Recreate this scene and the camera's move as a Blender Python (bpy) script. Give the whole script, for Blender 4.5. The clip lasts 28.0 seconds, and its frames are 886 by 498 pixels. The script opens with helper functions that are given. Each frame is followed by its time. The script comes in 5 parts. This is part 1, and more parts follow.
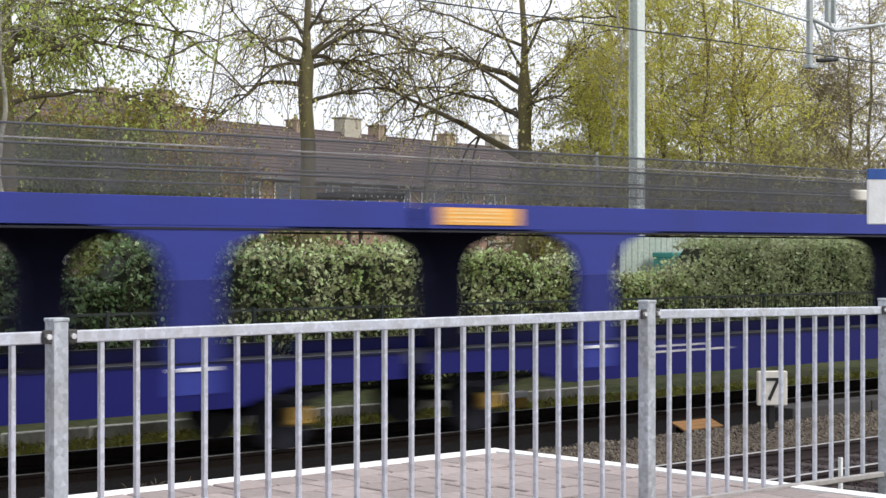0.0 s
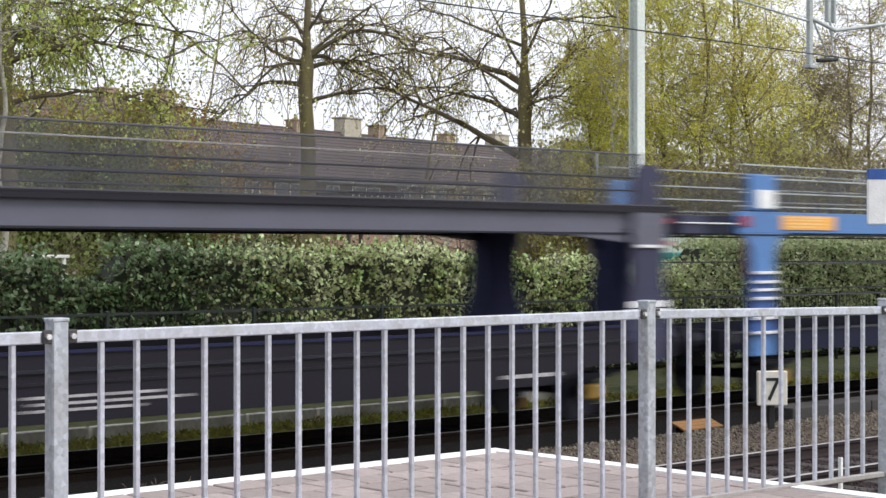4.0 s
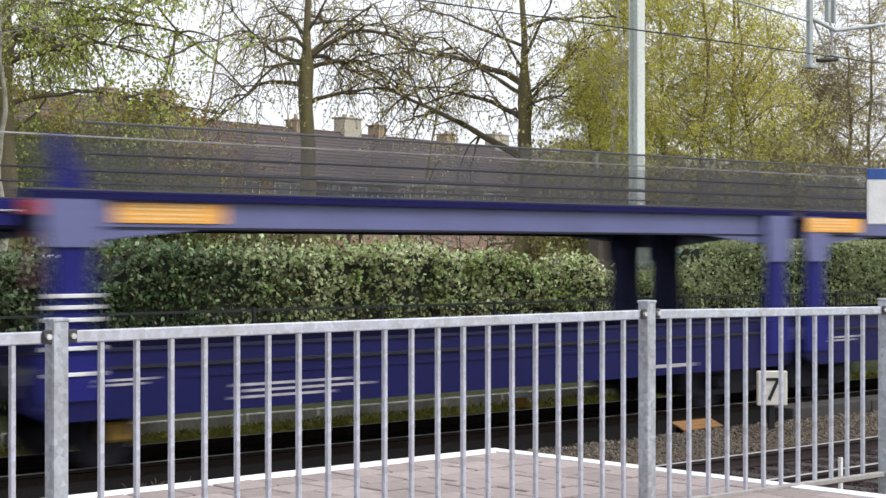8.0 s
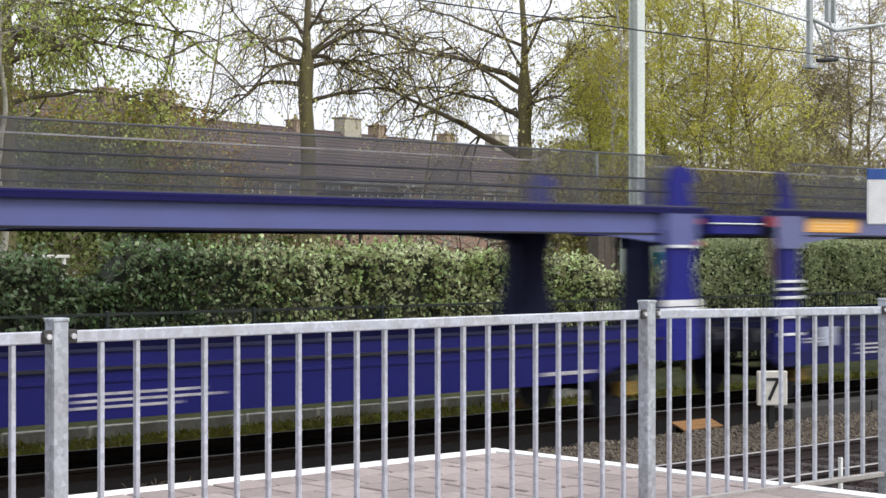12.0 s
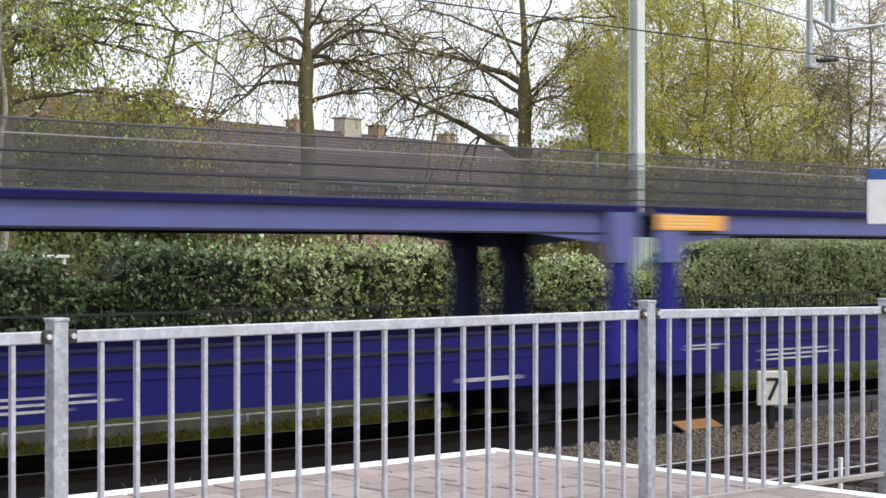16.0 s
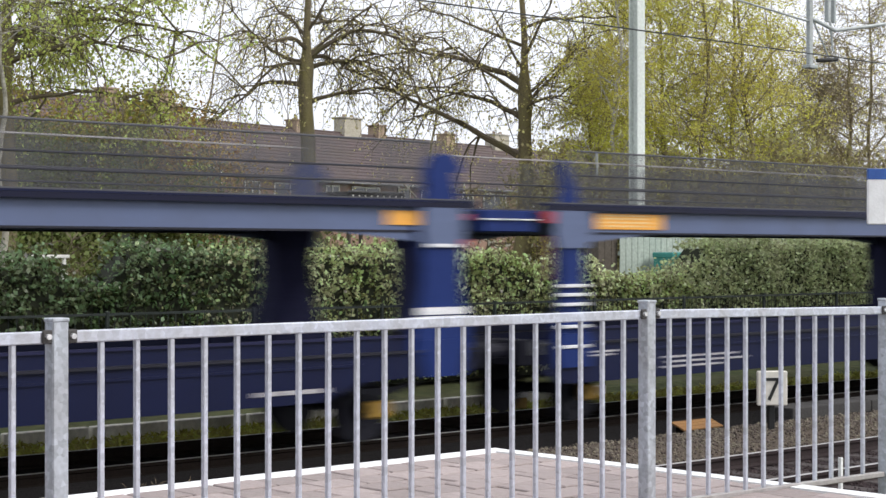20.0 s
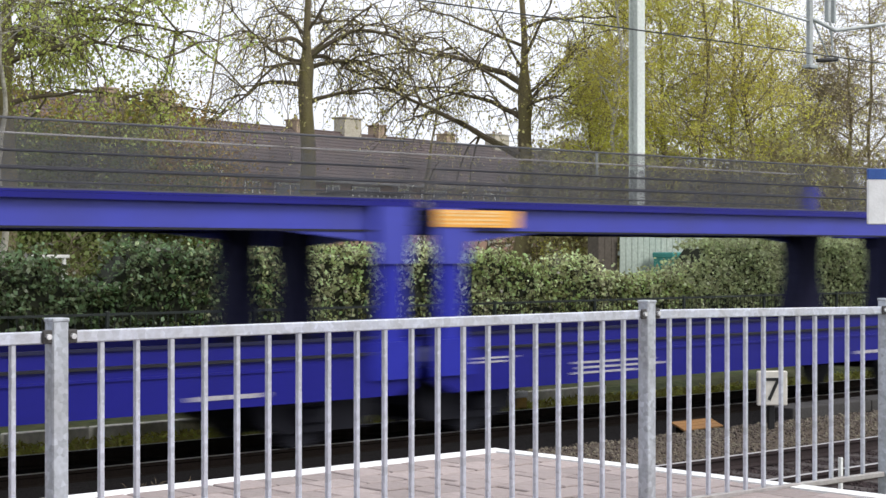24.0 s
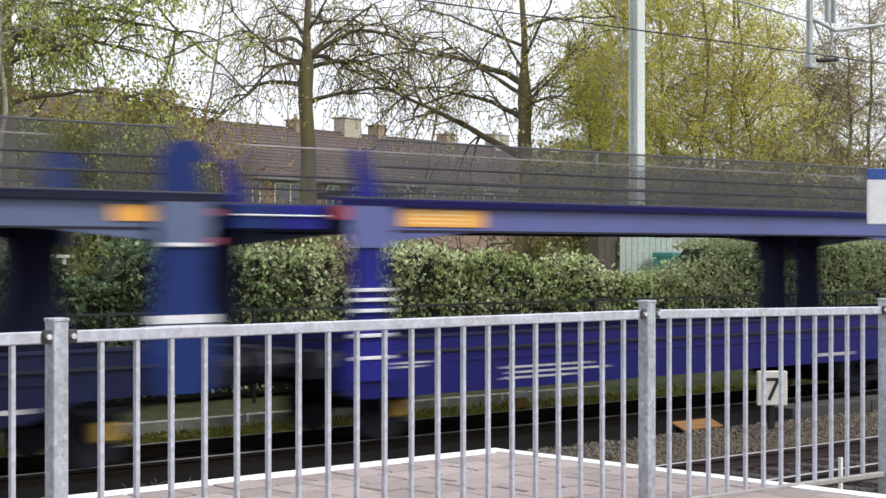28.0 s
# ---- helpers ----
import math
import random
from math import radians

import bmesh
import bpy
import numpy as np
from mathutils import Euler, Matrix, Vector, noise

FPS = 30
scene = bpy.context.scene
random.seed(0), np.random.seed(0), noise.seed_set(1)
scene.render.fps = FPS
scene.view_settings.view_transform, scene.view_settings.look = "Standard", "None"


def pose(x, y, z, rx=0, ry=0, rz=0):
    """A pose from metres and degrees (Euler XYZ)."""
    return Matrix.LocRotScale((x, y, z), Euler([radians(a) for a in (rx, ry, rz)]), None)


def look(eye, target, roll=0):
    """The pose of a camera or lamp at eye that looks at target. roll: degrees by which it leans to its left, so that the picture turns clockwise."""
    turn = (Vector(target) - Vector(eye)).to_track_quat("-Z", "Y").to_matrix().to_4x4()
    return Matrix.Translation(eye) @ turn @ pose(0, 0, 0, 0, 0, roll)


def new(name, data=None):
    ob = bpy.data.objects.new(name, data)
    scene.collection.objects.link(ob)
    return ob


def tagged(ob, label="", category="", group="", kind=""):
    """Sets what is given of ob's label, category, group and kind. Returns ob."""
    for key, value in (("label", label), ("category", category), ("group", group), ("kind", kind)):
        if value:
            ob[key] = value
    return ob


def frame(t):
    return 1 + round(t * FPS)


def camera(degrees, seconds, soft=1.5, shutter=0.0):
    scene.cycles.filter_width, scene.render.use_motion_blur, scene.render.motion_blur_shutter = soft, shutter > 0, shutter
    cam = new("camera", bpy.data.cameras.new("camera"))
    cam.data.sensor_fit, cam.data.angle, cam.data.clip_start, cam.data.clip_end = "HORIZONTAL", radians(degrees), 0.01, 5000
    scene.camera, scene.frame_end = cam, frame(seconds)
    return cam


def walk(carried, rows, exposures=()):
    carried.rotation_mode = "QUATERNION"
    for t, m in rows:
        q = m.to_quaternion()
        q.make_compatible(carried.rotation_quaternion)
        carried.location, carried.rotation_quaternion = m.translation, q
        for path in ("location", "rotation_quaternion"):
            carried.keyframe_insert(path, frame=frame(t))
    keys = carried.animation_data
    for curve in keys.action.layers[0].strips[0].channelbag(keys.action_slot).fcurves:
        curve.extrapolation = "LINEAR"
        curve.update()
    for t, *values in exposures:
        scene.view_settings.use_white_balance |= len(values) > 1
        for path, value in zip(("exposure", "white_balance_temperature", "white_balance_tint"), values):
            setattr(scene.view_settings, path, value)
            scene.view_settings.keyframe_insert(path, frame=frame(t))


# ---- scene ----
# The track runs along x, y points away from the camera across the tracks; the rails lie at RAIL_Z.
V_TRAIN = 17.8
HEAD = 48.45
EYE = Vector((0, 0, 2.18))
cam = camera(30.76, 28.0, soft=1.5, shutter=0.62)
AIM = Vector((math.cos(radians(HEAD)), math.sin(radians(HEAD)), math.tan(radians(0.1))))
walk(cam, [(0.0, look(EYE, EYE + AIM)), (28.0, look(EYE, EYE + AIM))])

# ---- light: a bright overcast sky ----
SUN_EL, SUN_AZ = 42, 305
world = bpy.data.worlds.new("sky")
scene.world = world
world.use_nodes = True
wn, wl = world.node_tree.nodes, world.node_tree.links
sky = wn.new("ShaderNodeTexSky")
sky.sky_type, sky.sun_disc = "NISHITA", False
sky.sun_elevation, sky.sun_rotation = radians(SUN_EL), radians(90 - SUN_AZ)
sky.air_density, sky.dust_density, sky.ozone_density = 1.0, 6.0, 1.0
soft_sky = wn.new("ShaderNodeHueSaturation")
soft_sky.inputs["Saturation"].default_value = 0.22
wl.new(sky.outputs[0], soft_sky.inputs["Color"])
cloud = wn.new("ShaderNodeMixRGB")
cloud.inputs[0].default_value = 0.75
cloud.inputs[2].default_value = (6.75, 7.0, 7.7, 1)
wl.new(soft_sky.outputs[0], cloud.inputs[1])
wl.new(cloud.outputs[0], wn["Background"].inputs[0])
wn["Background"].inputs[1].default_value = 0.144
sun_data = bpy.data.lights.new("sun", "SUN")
sun_data.energy, sun_data.angle, sun_data.color = 1.2, radians(25), (1.0, 0.97, 0.93)
sun = new("sun", sun_data)
sun.matrix_world = look((math.cos(radians(SUN_AZ)) * math.cos(radians(SUN_EL)) * 50, math.sin(radians(SUN_AZ)) * math.cos(radians(SUN_EL)) * 50, math.sin(radians(SUN_EL)) * 50), (0, 0, 0))
scene.view_settings.exposure = 0.43


# ---- materials ----
def mat(name, colour, rough=0.7, metal=0.0, vary=0.25, scale=6.0, dirt=None, dirt_amount=0.35, bump=0.15, streak=1.0, spec=0.5, island=0.0, leafy=False, coord="Object"):
    """A surface with fine grain, broader stains and relief; streak stretches the stains upright."""
    m = bpy.data.materials.new(name)
    m.use_nodes = True
    n, l = m.node_tree.nodes, m.node_tree.links
    b = n["Principled BSDF"]
    b.inputs["Roughness"].default_value, b.inputs["Metallic"].default_value = rough, metal
    b.inputs["Specular IOR Level"].default_value = spec
    tc, mp = n.new("ShaderNodeTexCoord"), n.new("ShaderNodeMapping")
    mp.inputs["Scale"].default_value = (1, 1, 1 / streak)
    l.new(tc.outputs[coord], mp.inputs[0])
    grain, stain = n.new("ShaderNodeTexNoise"), n.new("ShaderNodeTexNoise")
    grain.inputs["Scale"].default_value, grain.inputs["Detail"].default_value = scale * 8, 4
    stain.inputs["Scale"].default_value, stain.inputs["Detail"].default_value = scale, 5
    l.new(tc.outputs[coord], grain.inputs[0])
    l.new(mp.outputs[0], stain.inputs[0])
    hsv = n.new("ShaderNodeHueSaturation")
    hsv.inputs["Color"].default_value = (*colour, 1)
    rng = n.new("ShaderNodeMapRange")
    rng.inputs[1].default_value, rng.inputs[2].default_value = 0.3, 0.7
    rng.inputs[3].default_value, rng.inputs[4].default_value = 1 - vary, 1 + vary
    l.new(grain.outputs[0], rng.inputs[0])
    l.new(rng.outputs[0], hsv.inputs["Value"])
    mix = n.new("ShaderNodeMixRGB")
    mix.inputs[2].default_value = (*(dirt or [c * 0.45 for c in colour]), 1)
    dr = n.new("ShaderNodeMapRange")
    dr.inputs[1].default_value, dr.inputs[2].default_value, dr.inputs[3].default_value, dr.inputs[4].default_value = 0.42, 0.72, 0, dirt_amount
    l.new(stain.outputs[0], dr.inputs[0])
    l.new(dr.outputs[0], mix.inputs[0])
    l.new(hsv.outputs[0], mix.inputs[1])
    out = mix.outputs[0]
    if island:
        geo, h2, r2 = n.new("ShaderNodeNewGeometry"), n.new("ShaderNodeHueSaturation"), n.new("ShaderNodeMapRange")
        r2.inputs[3].default_value, r2.inputs[4].default_value = 1 - island, 1 + island
        r3 = n.new("ShaderNodeMapRange")
        r3.inputs[3].default_value, r3.inputs[4].default_value = 0.5 - island * 0.07, 0.5 + island * 0.05
        l.new(geo.outputs["Random Per Island"], r2.inputs[0])
        l.new(geo.outputs["Random Per Island"], r3.inputs[0])
        l.new(r2.outputs[0], h2.inputs["Value"])
        l.new(r3.outputs[0], h2.inputs["Hue"])
        l.new(out, h2.inputs["Color"])
        out = h2.outputs[0]
    l.new(out, b.inputs["Base Color"])
    if bump:
        bp = n.new("ShaderNodeBump")
        bp.inputs["Strength"].default_value, bp.inputs["Distance"].default_value = bump, 0.02
        l.new(grain.outputs[0], bp.inputs["Height"])
        l.new(bp.outputs[0], b.inputs["Normal"])
    if leafy:
        tr, ms = n.new("ShaderNodeBsdfTranslucent"), n.new("ShaderNodeMixShader")
        l.new(out, tr.inputs[0])
        ms.inputs[0].default_value = 0.5
        l.new(b.outputs[0], ms.inputs[1])
        l.new(tr.outputs[0], ms.inputs[2])
        l.new(ms.outputs[0], n["Material Output"].inputs[0])
    return m


def piece_mat(name, colour, rough, spread, scale=20.0):
    """For loose pieces: each object takes its own tone."""
    m = mat(name, colour, rough, vary=0.2, scale=scale, dirt_amount=0.3)
    n, l = m.node_tree.nodes, m.node_tree.links
    info, h, r = n.new("ShaderNodeObjectInfo"), n.new("ShaderNodeHueSaturation"), n.new("ShaderNodeMapRange")
    r.inputs[3].default_value, r.inputs[4].default_value = 1 - spread, 1 + spread
    b = n["Principled BSDF"]
    src = b.inputs["Base Color"].links[0].from_socket
    l.new(info.outputs["Random"], r.inputs[0])
    l.new(r.outputs[0], h.inputs["Value"])
    l.new(src, h.inputs["Color"])
    l.new(h.outputs[0], b.inputs["Base Color"])
    return m


GALV = mat("galvanised_steel", (0.58, 0.605, 0.69), 0.36, 0.5, 0.08, 7, (0.40, 0.39, 0.38), 0.6, 0.06, 3)
def spangle(m, size, low, high):
    """Flakes of zinc, each of its own tone."""
    n, l = m.node_tree.nodes, m.node_tree.links
    b = n["Principled BSDF"]
    src = b.inputs["Base Color"].links[0].from_socket
    cell, h, r, tc = n.new("ShaderNodeTexVoronoi"), n.new("ShaderNodeHueSaturation"), n.new("ShaderNodeMapRange"), n.new("ShaderNodeTexCoord")
    cell.inputs["Scale"].default_value = 1 / size
    l.new(tc.outputs["Object"], cell.inputs["Vector"])
    l.new(cell.outputs["Color"], r.inputs[0])
    r.inputs[3].default_value, r.inputs[4].default_value = low, high
    l.new(r.outputs[0], h.inputs["Value"])
    l.new(src, h.inputs["Color"])
    l.new(h.outputs[0], b.inputs["Base Color"])


spangle(GALV, 0.03, 0.84, 1.16)
GALV_POST = mat("darker_galvanised_steel", (0.47, 0.50, 0.545), 0.42, 0.45, 0.1, 6, (0.33, 0.33, 0.34), 0.6, 0.06, 3)
spangle(GALV_POST, 0.026, 0.74, 1.22)
GALV_DULL = mat("dull_galvanised_steel", (0.40, 0.43, 0.43), 0.6, 0.25, 0.2, 5, (0.25, 0.26, 0.25), 0.5, 0.1, 4)
BRACKET = mat("dark_bracket_steel", (0.055, 0.052, 0.05), 0.6, 0.1, 0.2, 9)
BOLT = mat("bolt_steel", (0.75, 0.75, 0.76), 0.35, 0.5)
STEEL = mat("rail_steel", (0.6, 0.58, 0.57), 0.4, 0.4, 0.1, 5)
# Rust of the far rails, darkened in colour for the shade under the train.
SHADED_RUST = mat("shaded_rusty_steel", (0.016, 0.012, 0.010), 0.9, 0.0, 0.3, 8, spec=0.06)
BALLAST = mat("ballast", (0.11, 0.088, 0.068), 0.95, 0, 0.5, 9, (0.07, 0.05, 0.036), 0.7, 0.8, spec=0.2)
# Oily dirt and the train's shade together, put into one near-black colour.
SHADED_BALLAST = mat("shaded_oily_ballast", (0.011, 0.0095, 0.0095), 0.95, 0, 0.5, 9, (0.007, 0.006, 0.006), 0.7, 0.8, spec=0.1)
STONE = mat("ballast_stone", (0.135, 0.113, 0.088), 0.9, 0, 0.3, 6, (0.085, 0.062, 0.042), 0.6, 0.3, island=0.65)
DUSTY_STONE = mat("brake_dusted_stone", (0.06, 0.045, 0.045), 0.9, 0, 0.3, 6, (0.04, 0.027, 0.023), 0.6, 0.3, island=0.5, spec=0.2)
DUSTY_BALLAST = mat("brake_dusted_ballast", (0.042, 0.031, 0.032), 0.95, 0, 0.5, 9, (0.026, 0.018, 0.017), 0.7, 0.8, spec=0.1)
# Far sleepers, with oil and the train's shade in the colour.
SHADED_SLEEPER = mat("shaded_oily_sleeper", (0.014, 0.012, 0.012), 0.9, 0, 0.3, 5, spec=0.1)
DARK_CONCRETE = mat("dark_concrete", (0.04, 0.037, 0.035), 0.9, 0, 0.25, 3, (0.05, 0.045, 0.04), 0.6, 0.3)
RAIL_SIDE = mat("brown_rail_side", (0.04, 0.03, 0.03), 0.8, 0.0, 0.3, 8, spec=0.1)
CHIMNEY = mat("chimney_brick", (0.33, 0.25, 0.18), 0.9, 0, 0.25, 1.5, (0.2, 0.14, 0.1), 0.5, 0.3)
PALE_CHIMNEY = mat("pale_chimney_render", (0.42, 0.38, 0.31), 0.9, 0, 0.25, 1.5, (0.25, 0.25, 0.16), 0.5, 0.3)
DARK_CHIMNEY = mat("sooty_chimney_brick", (0.17, 0.12, 0.09), 0.9, 0, 0.25, 1.5, (0.1, 0.07, 0.05), 0.5, 0.3)
SLEEPER = mat("sleeper_concrete", (0.045, 0.036, 0.034), 0.9, 0, 0.3, 5, (0.08, 0.06, 0.05), 0.6)
CONCRETE = mat("concrete", (0.42, 0.40, 0.36), 0.9, 0, 0.2, 2, (0.2, 0.19, 0.14), 0.6, 0.3)
PALE_CONCRETE = mat("pale_concrete", (0.80, 0.77, 0.69), 0.9, 0, 0.2, 2, (0.28, 0.26, 0.17), 0.5, 0.3)
PAVER = piece_mat("paver", (0.335, 0.278, 0.262), 0.9, 0.2)
PAVER_JOINED = mat("paver_field", (0.335, 0.278, 0.262), 0.9, 0, 0.2, 20, island=0.22)
PAVER_REST = mat("paver_bed", (0.11, 0.095, 0.08), 0.95, 0, 0.3, 4)
WHITE_LINE = mat("white_edge_paint", (0.88, 0.88, 0.87), 0.7, 0, 0.06, 4, (0.5, 0.48, 0.45), 0.3)
GRASS = mat("grass_ground", (0.085, 0.10, 0.03), 0.95, 0, 0.5, 0.8, (0.12, 0.10, 0.05), 0.6, 0.6)
BLADE = mat("grass_blade", (0.33, 0.335, 0.07), 0.8, 0, 0.3, 3, (0.27, 0.23, 0.10), 0.5, 0, island=0.4, leafy=True)
STRAW = mat("dry_straw", (0.22, 0.17, 0.10), 0.8)
HEDGE_DARK = mat("dark_glossy_leaf", (0.115, 0.165, 0.07), 0.25, 0, 0.3, 1.5, (0.26, 0.30, 0.18), 0.5, 0, island=0.9, leafy=True)
HEDGE_PALE = mat("pale_hedge_leaf", (0.33, 0.38, 0.20), 0.4, 0, 0.25, 1.2, (0.42, 0.43, 0.26), 0.6, 0, island=0.4, leafy=True)
# The pale second colour paints the sky's highlights on the leaves.
IVY = mat("hedge_leaf", (0.35, 0.40, 0.165), 0.25, 0, 0.3, 1.5, (0.80, 0.80, 0.55), 0.7, 0, island=0.9, leafy=True)
# Near-black that stands for the shade inside the hedge.
HEDGE_SHADE = mat("hedge_inner_shade", (0.018, 0.022, 0.01), 0.95)
BARK = mat("bark", (0.15, 0.122, 0.078), 0.95, 0, 0.4, 3, (0.25, 0.22, 0.075), 0.75, 0.8, 4)
TWIG = mat("twig", (0.115, 0.09, 0.062), 0.95, 0, 0.3, 3, (0.15, 0.14, 0.055), 0.5, 0)
TWIG_PALE = mat("pale_twig", (0.24, 0.195, 0.135), 0.95, 0, 0.3, 3, (0.2, 0.2, 0.09), 0.4, 0)
BIRCH = mat("birch_bark", (0.5, 0.48, 0.43), 0.8, 0, 0.3, 3, (0.1, 0.09, 0.08), 0.6, 0.3, 0.3)
GREY_BARK = mat("grey_bark", (0.34, 0.32, 0.27), 0.85, 0, 0.3, 3, (0.14, 0.13, 0.09), 0.7, 0.3, 0.5)
LEAF_LIME = mat("young_lime_leaf", (0.46, 0.53, 0.13), 0.6, 0, 0.2, 0.5, (0.38, 0.38, 0.10), 0.6, 0, island=0.4, leafy=True)
LEAF_BUD = mat("bud_leaf", (0.60, 0.54, 0.24), 0.7, 0, 0.2, 0.5, (0.38, 0.38, 0.11), 0.6, 0, island=0.35, leafy=True)
LEAF_DENSE = mat("spring_leaf", (0.62, 0.62, 0.11), 0.6, 0, 0.2, 0.28, (0.60, 0.47, 0.14), 0.8, 0, island=0.16, leafy=True)
LEAF_RUST = mat("coppery_leaf", (0.36, 0.23, 0.06), 0.7, 0, 0.2, 0.5, (0.24, 0.22, 0.05), 0.6, 0, island=0.4, leafy=True)
LEAF_UNDER = mat("undergrowth_leaf", (0.26, 0.24, 0.10), 0.7, 0, 0.2, 0.5, (0.22, 0.17, 0.09), 0.6, 0, island=0.4, leafy=True)
BLOSSOM = mat("white_blossom", (0.75, 0.72, 0.66), 0.7, 0, 0.1, 2, (0.3, 0.33, 0.14), 0.7, 0, island=0.3, leafy=True)
LEAF_DARK = mat("shrub_leaf", (0.15, 0.18, 0.05), 0.7, 0, 0.2, 0.5, (0.12, 0.12, 0.045), 0.6, 0, island=0.5, leafy=True)
BRICK = mat("brick_wall", (0.26, 0.165, 0.12), 0.9, 0, 0.25, 1.2, (0.15, 0.10, 0.075), 0.5, 0.3)
LEAF_MUSTARD = mat("mustard_leaf", (0.25, 0.235, 0.045), 0.7, 0, 0.2, 0.5, (0.27, 0.15, 0.04), 0.6, 0, island=0.45, leafy=True)
ROOF = mat("roof_tiles", (0.098, 0.07, 0.068), 0.9, 0, 0.3, 1.0, (0.08, 0.062, 0.045), 0.6, 0.3)
FRAME_WHITE = mat("window_paint", (0.72, 0.71, 0.67), 0.5, 0, 0.05)
GUTTER = mat("gutter_zinc", (0.16, 0.16, 0.165), 0.7, 0, 0.2, 3)
PANE = mat("window_glass", (0.04, 0.045, 0.05), 0.06, 0, 0.05, 1, None, 0.1, 0, spec=0.8)
MAST = mat("mast_paint", (0.66, 0.70, 0.66), 0.5, 0.1, 0.12, 2, (0.42, 0.45, 0.42), 0.5, 0.1, 6)
WIRE = mat("wire", (0.05, 0.055, 0.055), 0.6, 0.5)
DARK_FENCE = mat("dark_fence_paint", (0.035, 0.045, 0.04), 0.7, 0.1)
BOARD = mat("grey_green_boards", (0.40, 0.46, 0.40), 0.8, 0, 0.2, 2, (0.3, 0.34, 0.3), 0.5, 0.2, 5)
SHED = mat("brown_boards", (0.095, 0.078, 0.06), 0.85, 0, 0.25, 2, (0.06, 0.05, 0.04), 0.5, 0.2, 5)
TEAL = mat("teal_plastic", (0.05, 0.28, 0.24), 0.5)
SIGN_CREAM = mat("cream_sign", (0.76, 0.72, 0.64), 0.6, 0, 0.05, 3, (0.6, 0.55, 0.45), 0.3)
# Dark grey of the added, unseen wall that blocks skylight.
BLOCKER_GREY = mat("dark_blocker_grey", (0.06, 0.065, 0.07), 0.8, 0, 0.1, 2)
BLACK = mat("black_paint", (0.012, 0.012, 0.012), 0.6)
SIGN_BLUE = mat("blue_sign", (0.03, 0.10, 0.36), 0.4, 0, 0.05)
SIGN_WHITE = mat("white_sign", (0.85, 0.85, 0.85), 0.4, 0, 0.03)
ORANGE = mat("weathered_orange", (0.25, 0.12, 0.03), 0.7, 0, 0.15, 6, (0.2, 0.10, 0.04), 0.5)
LABEL = mat("orange_plate", (0.85, 0.40, 0.06), 0.55, 0, 0.08, 4, (0.5, 0.25, 0.08), 0.3)
LABEL_TEXT = mat("pale_plate_writing", (0.85, 0.60, 0.28), 0.6)
FADED_LETTERS = mat("faded_lettering", (0.50, 0.48, 0.49), 0.7, 0, 0.15, 6, (0.2, 0.18, 0.19), 0.6)
GRUBBY = mat("grubby_galvanised_steel", (0.36, 0.34, 0.33), 0.6, 0.2, 0.15, 5, (0.2, 0.17, 0.15), 0.6, 0.1)
NOTICE = mat("pale_blue_notice", (0.42, 0.45, 0.55), 0.6)
LETTERS = mat("white_lettering", (0.75, 0.75, 0.77), 0.6)
DULL_RED = mat("dull_red_paint", (0.11, 0.025, 0.05), 0.7, 0, 0.2, 6)
RED = mat("red_paint", (0.30, 0.03, 0.05), 0.5)
YELLOW = mat("yellow_paint", (0.42, 0.25, 0.04), 0.7, 0, 0.2, 8, (0.15, 0.1, 0.05), 0.5)
UNDER = mat("underframe", (0.016, 0.016, 0.026), 0.55, 0.0, 0.3, 5, spec=0.25)
# Wagon paint darkened to carry the shade of unlit inner sides.
INNER_SHADE = mat("shaded_inner_steel", (0.018, 0.019, 0.055), 0.8, 0.0, 0.3, 4, spec=0.2)
CABLE = mat("dark_cable", (0.025, 0.025, 0.035), 0.6, 0.2)
GUARD = mat("guard_wire", (0.085, 0.085, 0.095), 0.5, 0.4)


def paint(name, colour, dirt, spec=0.45, rough=0.45):
    return mat(name, colour, rough, 0.0, 0.08, 1.3, dirt, 0.35, 0.04, 3, spec=spec)


ROYAL = paint("royal_blue_paint", (0.04, 0.05, 0.40), (0.04, 0.04, 0.16))
VIOLET = paint("violet_blue_paint", (0.095, 0.11, 0.30), (0.07, 0.075, 0.16))
DUSK = paint("faded_violet_paint", (0.12, 0.13, 0.285), (0.085, 0.088, 0.16))
SLATE = paint("slate_paint", (0.095, 0.125, 0.23), (0.07, 0.08, 0.12))
GREY = paint("grey_paint", (0.105, 0.105, 0.145), (0.075, 0.075, 0.09))
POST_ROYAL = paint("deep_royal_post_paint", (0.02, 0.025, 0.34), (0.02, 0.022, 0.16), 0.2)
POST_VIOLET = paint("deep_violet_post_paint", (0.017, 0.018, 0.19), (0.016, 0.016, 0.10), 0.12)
POST_DUSK = paint("dull_violet_post_paint", (0.016, 0.017, 0.15), (0.016, 0.016, 0.08), 0.12)
POST_NAVY = paint("navy_post_paint", (0.014, 0.030, 0.135), (0.014, 0.022, 0.07), 0.12)
POST_GREY = paint("grey_post_paint", (0.045, 0.045, 0.085), (0.04, 0.04, 0.055), 0.2)
DARK_ROYAL = paint("dark_royal_paint", (0.013, 0.013, 0.20), (0.012, 0.012, 0.07), 0.19, 0.32)
SKY_BLUE = paint("light_blue_paint", (0.08, 0.20, 0.46), (0.07, 0.12, 0.22))
LIP_NAVY = paint("deep_navy_lip_paint", (0.013, 0.012, 0.075), (0.012, 0.011, 0.04), 0.06, 0.6)
DARK_VIOLET = paint("dark_violet_paint", (0.011, 0.011, 0.11), (0.011, 0.011, 0.05), 0.17, 0.32)
